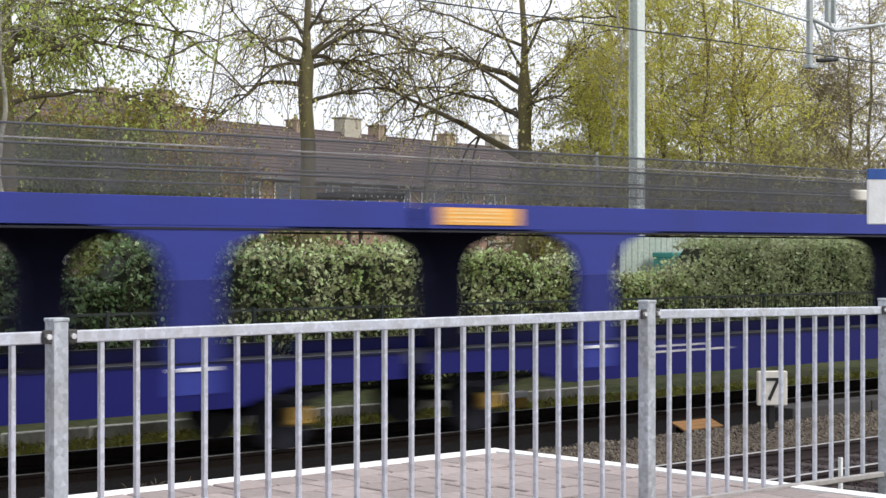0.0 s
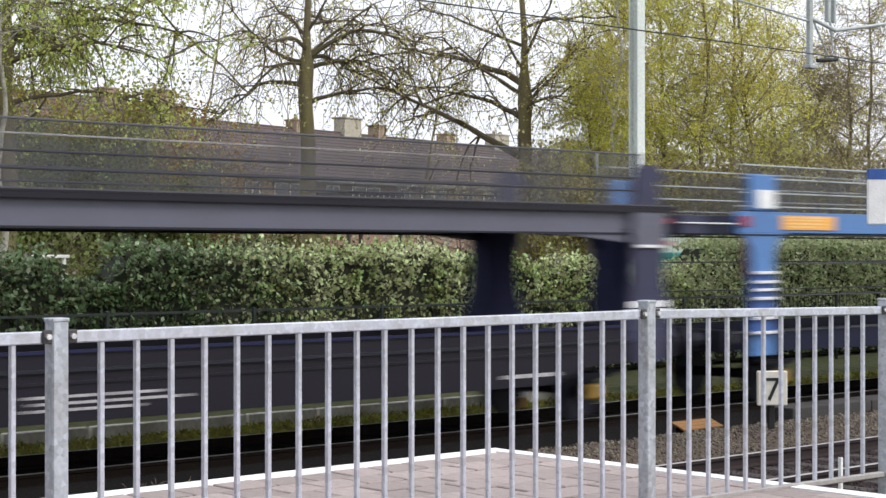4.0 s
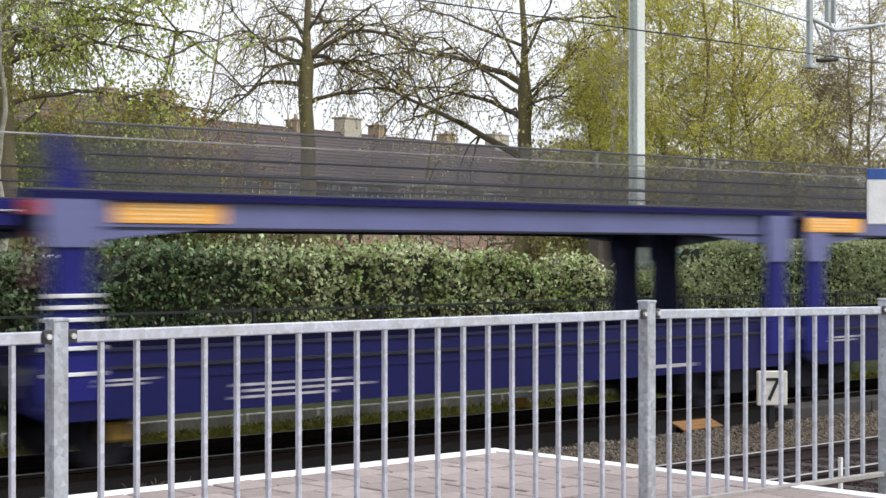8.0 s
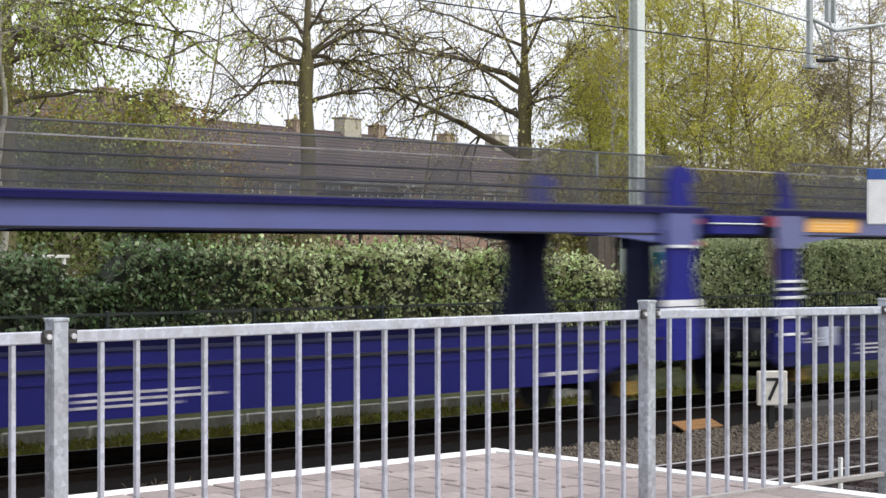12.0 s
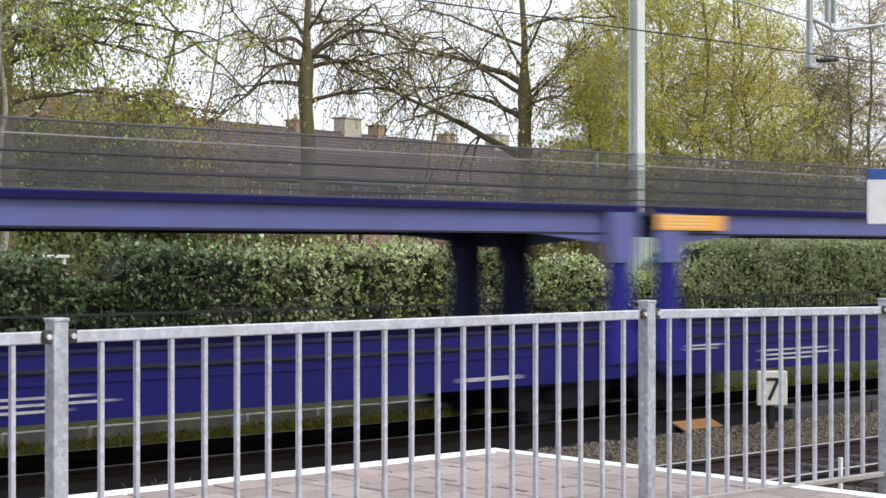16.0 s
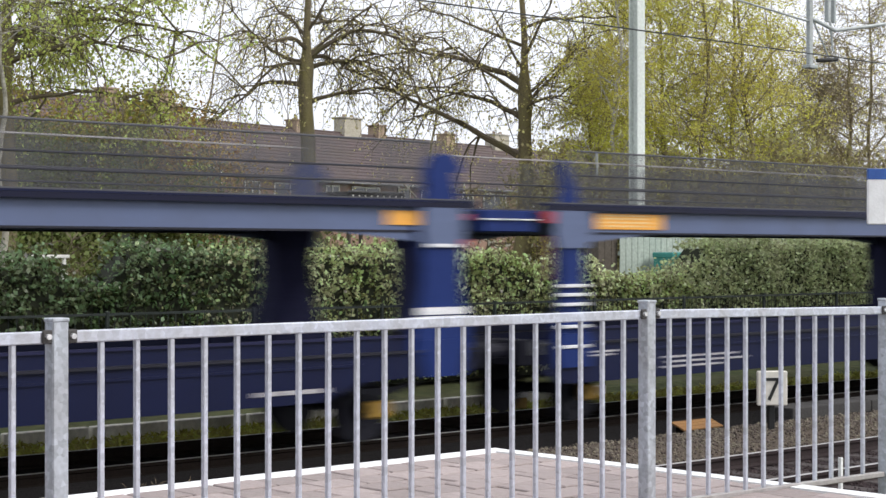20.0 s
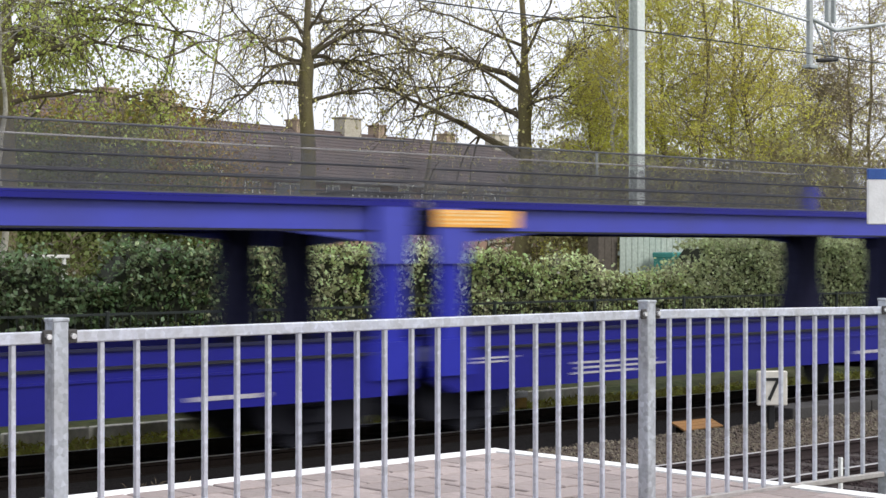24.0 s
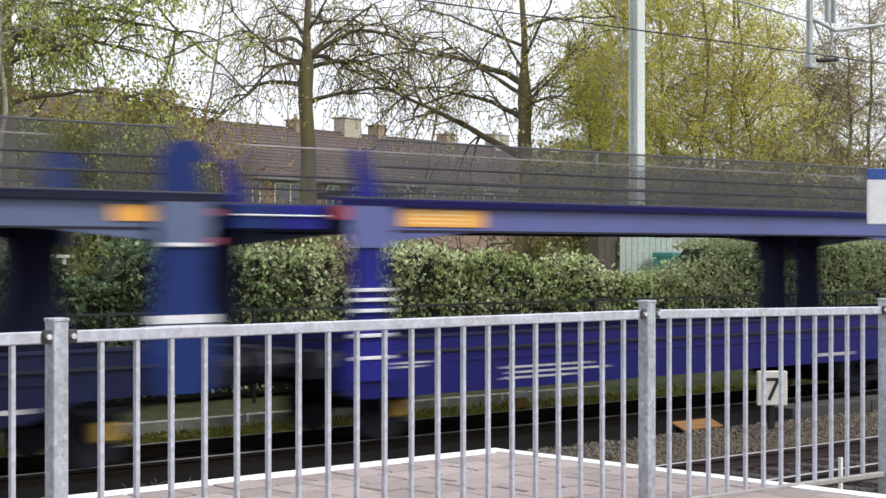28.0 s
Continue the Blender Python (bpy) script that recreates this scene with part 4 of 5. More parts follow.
def tree(name, base, height, r0, limbs, seed, leaf, leaf_size, leaf_per_twig, label, bark=None, twig_len=0.9, twigs=9, subs=9, droop=0.5, auto=10, auto_from=0.55, reach=4.0, lean=(0, 0), up=0.3, twig_r=1.0, fork=None, rise_range=(0.3, 1.6), wob=0.10, stout=1.0, spread=1.0, twig=None):
    """Trunk, limbs, twigs and a loose crown of single leaves. limbs: height, aside, deep, rise, length, sag."""
    rnd, rng = random.Random(seed), np.random.default_rng(seed)
    thing = tagged(empty(name, pose(base[0], base[1], -0.05)), label, "tree")
    trunk, limb_list, twig_t = Tubes(), [], Tubes()
    steps = 28
    tp = []
    for i in range(steps + 1):
        t = i / steps
        ox = 0.22 * noise.noise((t * 5.0, seed * 1.7, 0)) + 0.10 * noise.noise((t * 13.0, seed * 3.1, 5))
        oy = 0.22 * noise.noise((t * 5.0, seed * 1.7, 9))
        tp.append(Vector((ox + lean[0] * t, oy + lean[1] * t, height * t)))
    tp[0] = Vector((0, 0, -0.3))
    def rad(t):
        """Tapers upwards, with a burl and a thinner leader where the big limbs part."""
        r = r0 * (1 - 0.8 * t ** 1.3) * (1.25 if t < 0.03 else 1) * (1 + 0.10 * noise.noise((t * 22, seed * 0.9, 3)))
        if fork:
            z = t * height - fork
            r *= (1 + 0.5 * math.exp(-(z / 0.6) ** 2)) * (1 - 0.42 / (1 + math.exp(-z * 3.0)))
        return r
    trunk.add(tp, [rad(i / steps) for i in range(steps + 1)], 10)
    at = lambda z: tp[0].lerp(tp[-1], 0) if z <= 0 else tp[min(int(z / height * steps), steps - 1)].lerp(tp[min(int(z / height * steps) + 1, steps)], (z / height * steps) % 1)
    plan = list(limbs)
    for i in range(auto):
        a = rnd.uniform(0, 2 * math.pi)
        z = height * rnd.uniform(auto_from, 0.95)
        ln = reach * rnd.uniform(0.6, 1.1) * (1.15 - 0.6 * (z / height - auto_from) / (1 - auto_from + 0.01))
        plan.append((z, math.cos(a), math.sin(a), rnd.uniform(*rise_range), ln, rnd.uniform(0.1, 0.9)))
    tips = []
    for z, aside, deep, rise, ln, sag in plan:
        way = (SCREEN_RIGHT * aside + SCREEN_DEEP * deep)
        way = way.normalized() if way.length else way
        path = curve_path(at(z), way, ln, rise, sag, rnd, 8, wob)
        limb_t = Tubes()
        limb_list.append(limb_t)
        rb = min(rad(z / height) * 0.6, 0.035 + ln * 0.018) * stout
        limb_t.add(path, [rb * (1 - 0.82 * i / 8) for i in range(9)], 6)
        for k in range(int(subs * ln / 4) + 2):
            t = rnd.uniform(0.15, 1.0)
            i = min(int(t * 8), 7)
            s0 = path[i].lerp(path[i + 1], t * 8 - i)
            d = Vector((rnd.gauss(0, 1), rnd.gauss(0, 1), rnd.gauss(0.3, 0.6))).normalized()
            d = (d + way * 0.6).normalized()
            l2 = rnd.uniform(0.8, 2.0) * (0.6 + 0.1 * ln) * spread
            p2 = curve_path(s0, d, l2, 0.1, droop * rnd.uniform(0.3, 1.4), rnd, 5, 0.22)
            limb_t.add(p2, [max(rb * 0.42 * (1 - 0.75 * j / 5), 0.009) for j in range(6)], 4)
            for m in range(twigs):
                t2 = rnd.uniform(0.2, 1.0)
                j = min(int(t2 * 5), 4)
                s1 = p2[j].lerp(p2[j + 1], t2 * 5 - j)
                d2 = Vector((rnd.gauss(0, 1), rnd.gauss(0, 1), rnd.gauss(-0.2, 0.7))).normalized()
                p3 = curve_path(s1, d2, twig_len * rnd.uniform(0.5, 1.3), 0, droop * rnd.uniform(0.2, 1.2) * twig_len, rnd, 3, 0.35)
                twig_t.add(p3, [0.011 * twig_r, 0.009 * twig_r, 0.007 * twig_r, 0.005 * twig_r], 3)
                tips += [p3[1].lerp(p3[3], rnd.random()) for _ in range(leaf_per_twig)]
    part("trunk", trunk.mesh("trunk"), bark or BARK, thing)
    for p in thing.children:
        for f in p.data.polygons:
            f.use_smooth = True
    for t in limb_list:
        part("limb", t.mesh("limb"), bark or twig or TWIG, thing)
    part("twig_growth", twig_t.mesh("twig_growth"), twig or TWIG, thing)["kind"] = "stuff"
    if tips:
        c = np.array(tips) + rng.normal(scale=0.10, size=(len(tips), 3))
        part("crown", leaf_mesh("crown", c, leaf_size, rng, 1.5, up), leaf, thing)["kind"] = "stuff"
    return thing


def shrub(name, base, height, width, deep, seed, leaf, count, size, label, stems=14, low=2):
    """Stems that fan out of the ground under uneven clumps of leaves."""
    rnd, rng = random.Random(seed), np.random.default_rng(seed)
    thing = tagged(empty(name, pose(base[0], base[1], -0.05, 0, 0, HEAD - 90)), label, "shrub")
    clumps = []
    for i in range(stems):
        t = Tubes()
        tip = Vector((rnd.uniform(-0.5, 0.5) * width, rnd.uniform(-0.5, 0.5) * deep, height * rnd.uniform(0.6, 1.0)))
        path = curve_path((tip.x * 0.4, tip.y * 0.4, 0), Vector((0, 0, 1)), tip.z, 0, 0, rnd, 6, 0.12)
        for k, p in enumerate(path):
            p.x += tip.x * 0.6 * (k / 6) ** 1.5
            p.y += tip.y * 0.6 * (k / 6) ** 1.5
        t.add(path, [0.05 * (1 - 0.13 * k) for k in range(7)], 5)
        for k in range(low, 7):
            for _ in range(3):
                clumps.append((path[k] + Vector((rnd.gauss(0, 0.5), rnd.gauss(0, 0.5), rnd.gauss(0, 0.35))), rnd.uniform(0.25, 0.7)))
                t.add([path[k], path[k].lerp(clumps[-1][0], 0.5), clumps[-1][0]], [0.02, 0.014, 0.008], 3)
        part("stem", t.mesh("stem"), TWIG, thing)
    c = np.array([tuple(clumps[i][0]) for i in rng.integers(0, len(clumps), count)])
    sp = rng.normal(size=(count, 3)) * np.array([0.45, 0.45, 0.38])
    part("foliage", leaf_mesh("foliage", c + sp, size, rng), leaf, thing)["kind"] = "stuff"
    return thing


def bearing(x):
    return (x - 784) / 2.85


# two big half-bare trees, limbs: height, aside, deep, rise, length, sag
tree("tree", away(bearing(545), 50), 16, 0.29,
     [(8.1, -1, 0.1, 0.3, 2.8, -1.9), (8.0, -1, -0.4, 1.0, 2.3, 2.7), (8.3, 1, 0.2, 2.2, 2.3, 0.5), (8.2, 1, -0.2, 3.0, 3.6, 2.9), (7.9, 1, 0.3, 2.2, 3.4, 3.2), (6.8, 1, 0.1, 1.3, 3.2, 0.7),
      (8.9, -0.7, 0.6, 1.8, 2.6, -0.4), (7.4, -1, 0.5, 0.9, 3.0, 1.9), (9.0, 0.7, -0.4, 1.4, 1.6, -0.6), (8.5, -0.5, -0.8, 1.2, 2.6, 1.8), (8.2, 0.5, 0.9, 1.0, 3.0, 1.4)],
     11, LEAF_BUD, 0.06, 11, "tall half-bare tree with a mossy trunk and drooping twigs", twigs=4, subs=9, droop=1.1, auto=10, auto_from=0.58, reach=3.8, twig_len=1.0, fork=7.9, wob=0.12, stout=0.95, twig_r=1.15, spread=1.45)
tree("tree", away(bearing(926), 50), 16, 0.27,
     [(5.1, -1, 0.05, 2.9, 5.2, 0.2), (6.3, -1, 0.5, 2.2, 3.6, 0.9), (7.1, -1, -0.2, 1.0, 2.7, -0.5), (7.1, 1, 0.2, 1.3, 1.9, -0.9), (6.8, 1, -0.4, 1.6, 1.9, -0.4),
      (7.8, -1, 0.2, 2.0, 1.3, -0.6), (8.2, 0.5, -0.6, 2.4, 1.6, 0), (7.4, -1, 0.6, 2.4, 4.4, 1.2), (8.6, -1, 0.0, 1.8, 3.6, 0.5), (6.6, 0.4, -0.9, 1.2, 2.6, 0.8)],
     12, LEAF_BUD, 0.06, 12, "tall half-bare tree with long rising limbs and few buds", twigs=5, subs=9, droop=0.9, auto=11, auto_from=0.55, reach=3.6, twig_len=1.0, fork=7.2, wob=0.10, stout=0.95, twig_r=1.15, spread=1.45)
# finer, paler trees further off
for x, d, h, sd in ((335, 66, 15, 51), (735, 72, 14, 52)):
    tree("tree", away(bearing(x), d), h, 0.12, [], sd, LEAF_BUD, 0.07, 3, "distant half-bare tree with fine budding twigs", twigs=3, subs=6, droop=0.7, auto=16, auto_from=0.25, reach=2.8, lean=(1.3, -0.8), fork=6.0, rise_range=(0.8, 2.6), twig=TWIG_PALE)
# leafier tree at the platform's far side
tree("tree", away(bearing(12), 44), 15, 0.27,
     [(6.2, 1, 0.1, 1.2, 4.0, 1.0), (7.4, 1, -0.3, 1.6, 4.6, 1.6), (8.3, 1, 0.3, 1.4, 5.0, 1.4), (9.0, 1, 0.0, 1.0, 4.5, 1.2), (6.6, -1, 0.2, 1.4, 3.0, 0.5), (8.0, 1, 0.6, 2.0, 3.4, 0.8), (9.4, 1, -0.2, 1.6, 5.4, 2.0)],
     13, LEAF_LIME, 0.075, 16, "tree in fresh yellow-green leaf with spreading boughs", twigs=5, subs=9, droop=0.8, auto=13, auto_from=0.45, reach=4.4, fork=8.2, stout=0.8, twig_r=1.3, spread=1.3)
tree("tree", away(bearing(3), 38), 8.6, 0.10, [], 14, LEAF_LIME, 0.07, 4, "slim pale-barked tree beside the leafy one", GREY_BARK, twigs=5, subs=6, auto=8, auto_from=0.72, reach=1.8)
# a dense group in spring leaf
# seen along the row: bearing, distance, height, trunk radius, reach, bark
for x, d, h, r, ln, bark, sd in ((1072, 47, 11.5, 0.085, 1.5, BIRCH, 21), (1046, 53, 8.4, 0.07, 1.2, None, 26), (1068, 50, 10.6, 0.07, 1.3, None, 27), (1125, 52, 11.4, 0.09, 1.9, None, 28),
                                 (1180, 50, 11.6, 0.10, 2.1, None, 22), (1238, 47, 12.0, 0.09, 2.2, None, 29), (1290, 50, 12.0, 0.10, 2.3, None, 23), (1345, 48, 10.4, 0.09, 2.2, None, 30),
                                 (1392, 52, 10.0, 0.09, 2.2, None, 24), (1432, 55, 8.6, 0.08, 2.0, None, 25)):
    tree("tree", away(bearing(x), d), h, r, [], sd, LEAF_DENSE, 0.047, 36 if x < 1130 else 27,
         "slender white-barked tree with hanging yellow-green leaves" if bark else "bushy tree in dense yellow-green spring leaf", bark, twigs=6, subs=9, droop=0.55, auto=21, up=1.3, twig_r=0.6, auto_from=0.2, reach=ln, lean=(0.35, -0.3) if bark else ((sd % 3 - 1) * 0.7, 0.3), rise_range=(0.6, 2.4), twig=TWIG_PALE)
tree("tree", away(bearing(1502), 50), 8.5, 0.12, [], 33, LEAF_BUD, 0.06, 2, "bare-branched tree with reddish buds", twigs=11, subs=12, droop=0.25, auto=20, auto_from=0.2, reach=2.4, rise_range=(0.8, 2.6), twig=TWIG_PALE)
tree("tree", away(bearing(1540), 54), 11, 0.09, [(4.5, -1, 0, 2.5, 2.2, 0), (5.5, 1, 0, 2.5, 2.4, 0)], 31, LEAF_BUD, 0.06, 3, "bare-branched tree with reddish buds", twigs=10, subs=12, droop=0.2, auto=20, auto_from=0.2, reach=3.0, twig_r=0.8, twig=TWIG_PALE)
tree("tree", away(bearing(1620), 60), 10, 0.15, [], 32, LEAF_BUD, 0.06, 3, "bare-branched tree with reddish buds", twigs=10, subs=12, droop=0.2, auto=20, auto_from=0.2, reach=3.2, twig=TWIG_PALE)
for x, d, h, w, lf, n, sd, lab in ((60, 57, 8.3, 9, LEAF_MUSTARD, 19000, 41, "tall green shrub in front of the houses"), (240, 62, 8.2, 7, LEAF_RUST, 13000, 42, "coppery budding shrub in front of the houses"), (60, 54, 6.4, 7, LEAF_DARK, 13000, 61, "dark green garden shrub in front of the houses"), (225, 56, 4.5, 6, LEAF_DARK, 9000, 62, "dark green garden shrub in front of the houses"),
                                   (405, 64, 7.0, 4, LEAF_RUST, 1500, 43, "coppery budding shrub in front of the houses"), (790, 52, 4.0, 4, BLOSSOM, 700, 63, "low garden shrub with sparse white blossom"), (500, 60, 4.2, 5, LEAF_DARK, 3500, 44, "low garden shrub behind the hedge"),
                                   (985, 58, 5.0, 5, LEAF_UNDER, 5000, 45, "green garden shrub behind the hedge"), (1150, 44, 4.6, 6, LEAF_UNDER, 8000, 46, "brownish green undergrowth below the trees"),
                                   (1320, 44, 4.6, 6, LEAF_UNDER, 8000, 47, "brownish green undergrowth below the trees"), (1490, 46, 4.8, 7, LEAF_UNDER, 8000, 48, "brownish green undergrowth below the trees"),
                                   (40, 40, 2.6, 4, LEAF_DARK, 2500, 49, "green garden shrub behind the hedge")):
    shrub("shrub", away(bearing(x), d), h, w, 3.0, sd, lf, int(n * 1.8), 0.09, lab, low=3 if sd in (41, 42, 61, 62) else 2)


# ---- hedge ----
def hedge_top(x):
    z = 2.19 + 0.17 * noise.noise((x * 0.55, 3.1, 0)) + 0.12 * noise.noise((x * 1.7, 7.7, 0)) + 0.12 * noise.noise((x * 4.3, 1.7, 0)) - (0.05 if x < 11.3 else 0)
    for c, w, d in ((20.95, 0.4, 0.34), (22.1, 0.8, 0.12)):
        z -= d * math.exp(-((x - c) / w) ** 2)
    z -= 0.5 * math.exp(-((x - 11.68) / 0.5) ** 4)
    z -= 0.5 * math.exp(-((x - 23.85) / 1.45) ** 6)
    return z + (0.2 if x > 25.5 else 0)


def hedge():
    rng, rnd = np.random.default_rng(5), random.Random(5)
    top = tagged(empty("hedge", pose(0, 21.2, 0)), "clipped evergreen hedge of glossy leaves with highlights in their colour", "hedge")
    xs = np.arange(2, 48, 0.35)
    v, f = [], []
    for x in xs:
        z = hedge_top(x) - 0.16
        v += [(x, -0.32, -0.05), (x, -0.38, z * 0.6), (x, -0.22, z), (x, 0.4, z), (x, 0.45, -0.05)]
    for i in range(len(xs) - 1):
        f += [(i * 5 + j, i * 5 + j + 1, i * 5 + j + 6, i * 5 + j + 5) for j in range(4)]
    # Dark sheet behind the leaves, the hedge's inner shade put into its colour.
    part("core", mesh_of("core", v, f), HEDGE_SHADE, top)
    pts = []
    for _ in range(125000):
        x = rnd.uniform(2, 48)
        z = hedge_top(x)
        if rnd.random() < 0.8:
            zz = z * rnd.random() ** 0.75
            if x < 24.3 and noise.noise((x * 5.0, zz * 5.0, 3)) < -0.12 and rnd.random() < 0.85:
                continue
            bulge = 0.13 * noise.noise((x * 1.3, zz * 1.6, 2)) + 0.07 * noise.noise((x * 4.5, zz * 4.5, 6))
            pts.append((x, -0.42 - bulge + rnd.gauss(0, 0.06), zz))
        else:
            pts.append((x, rnd.uniform(-0.4, 0.5), z - 0.06 + rnd.gauss(0, 0.06) + (0.22 * rnd.random() if noise.noise((x * 9, 4, 1)) > 0.25 else 0)))
    mixed = [p[0] + rnd.gauss(0, 1.0) for p in pts]
    for x0, x1, leaf, lab in ((-9, 14.4, HEDGE_DARK, "dark glossy foliage"), (14.4, 24.3, IVY, "green foliage with pale sky highlights in its colour"), (24.3, 60, HEDGE_PALE, "pale green foliage")):
        part("foliage", leaf_mesh("foliage", [p for p, q in zip(pts, mixed) if x0 <= q < x1], 0.057, rng, 1.4, 0.3), leaf, top, lab)["kind"] = "stuff"


hedge()


def garden_trellis():
    """A narrow white slatted trellis that stands behind the hedge."""
    g = tagged(empty("garden_trellis", pose(11.47, 22.4, -0.05)), "white painted wooden garden trellis behind the hedge", "trellis")
    for x in (0.02, 0.57):
        part("upright", boxed(x, x + 0.05, -0.025, 0.025, 0, 2.13, 0.004), FRAME_WHITE, g)
    for z in (2.135, 1.4, 0.8):
        part("slat", boxed(-0.03, 0.67, -0.04, 0.04, z, z + 0.05, 0.004), FRAME_WHITE, g)


garden_trellis()


def wire_fence():
    top = tagged(empty("bar_fence", pose(0, 20.1, 0)), "dark steel bar fence along the foot of the hedge", "fence")
    for z in (1.28, 0.25):
        part("fence_rail", boxed(4, 38, -0.015, 0.015, z, z + 0.035), DARK_FENCE, top)
    for x in np.arange(4, 38.1, 2.5):
        part("fence_post", boxed(x - 0.025, x + 0.025, -0.025, 0.025, -0.1, 1.34, 0.004), DARK_FENCE, top)
    me = shared("fence_bar", lambda: boxed(-0.004, 0.004, -0.004, 0.004, 0.25, 1.28))
    for x in np.arange(4.12, 38, 0.125):
        part("fence_bar", me, DARK_FENCE, top).matrix_basis = pose(x, 0, 0)


wire_fence()


def board_fence():
    top = tagged(empty("board_fence", pose(0, 23.2, 0)), "grey-green upright board fence behind the hedge", "fence")
    rnd = random.Random(8)
    for x in np.arange(25.6, 33, 0.19):
        z = 2.5 + rnd.uniform(-0.015, 0.015)
        part("board", boxed(x, x + 0.175, -0.012 + rnd.uniform(-0.004, 0.004), 0.012, 0, z, 0.003), BOARD, top)
    for z in (0.5, 2.1):
        part("cross_rail", boxed(25.6, 33, 0.016, 0.06, z, z + 0.09), BOARD, top)
    bin_ = tagged(empty("wheeled_bin", pose(26.75, 22.75, 0)), "teal plastic bin beside the board fence", "bin")
    part("body", slabbed([(-0.24, 0), (0.24, 0), (0.29, 2.05), (-0.29, 2.05)], -0.25, 0.25), TEAL, bin_)
    part("lid", boxed(-0.31, 0.31, -0.28, 0.28, 2.05, 2.17, 0.02), TEAL, bin_)


board_fence()


def shed_panel():
    """Side of a small garden shed beside the board fence."""
    g = tagged(empty("garden_shed", pose(25.03, 23.3, 0)), "narrow brown boarded garden shed behind the hedge", "shed")
    for k in range(3):
        part("board", boxed(k * 0.2, k * 0.2 + 0.19, -0.012, 0.012, 0, 2.75, 0.003), SHED, g)
    part("side_wall", boxed(0, 0.59, 0.014, 0.3, 0, 2.74), SHED, g)
    part("roof", boxed(-0.08, 0.67, -0.12, 0.42, 2.752, 2.82, 0.01), UNDER, g, "flat dark felt roof")


shed_panel()


def pavilion():
    """A small flat-roofed garden shelter, its roof edge set with pale knobs."""
    g = tagged(empty("garden_pavilion", pose(*away(bearing(628), 51), -0.05, 0, 0, 6)), "small dark flat-roofed garden pavilion behind the hedge", "pavilion")
    roof = part("roof", boxed(-1.25, 1.25, -1.0, 1.0, 3.9, 4.09, 0.02), BLACK, g, "dark felted flat roof")
    part("fascia", boxed(-1.28, 1.28, -1.06, -1.002, 4.06, 4.12, 0.01), GUTTER, roof)
    for k in range(9):
        part("knob", boxed(-1.1 + k * 0.27, -1.04 + k * 0.27, -1.03, -1.002, 3.93, 3.99, 0.01), FRAME_WHITE, roof, "pale knob")
    for x in (-1.15, 1.15):
        for y in (-0.9, 0.9):
            part("post", boxed(x - 0.05, x + 0.05, y - 0.05, y + 0.05, 0, 3.9, 0.005), SHED, g)


pavilion()


# ---- row of houses ----
def slabbed_roof(width, slope):
    bm = bmesh.new()
    (ya, za), (yb, zb), (yc, zc) = slope
    a = [bm.verts.new((x, y, z)) for x in (0, width) for y, z in ((ya, za), (yb, zb), (yc, zc), (yc, zc - 0.1), (yb, zb - 0.15), (ya, za - 0.1))]
    bm.faces.new(a[:6])
    bm.faces.new(a[6:][::-1])
    for j in range(6):
        bm.faces.new((a[(j + 1) % 6], a[j], a[6 + j], a[6 + (j + 1) % 6]))
    bmesh.ops.recalc_face_normals(bm, faces=bm.faces)
    return bm


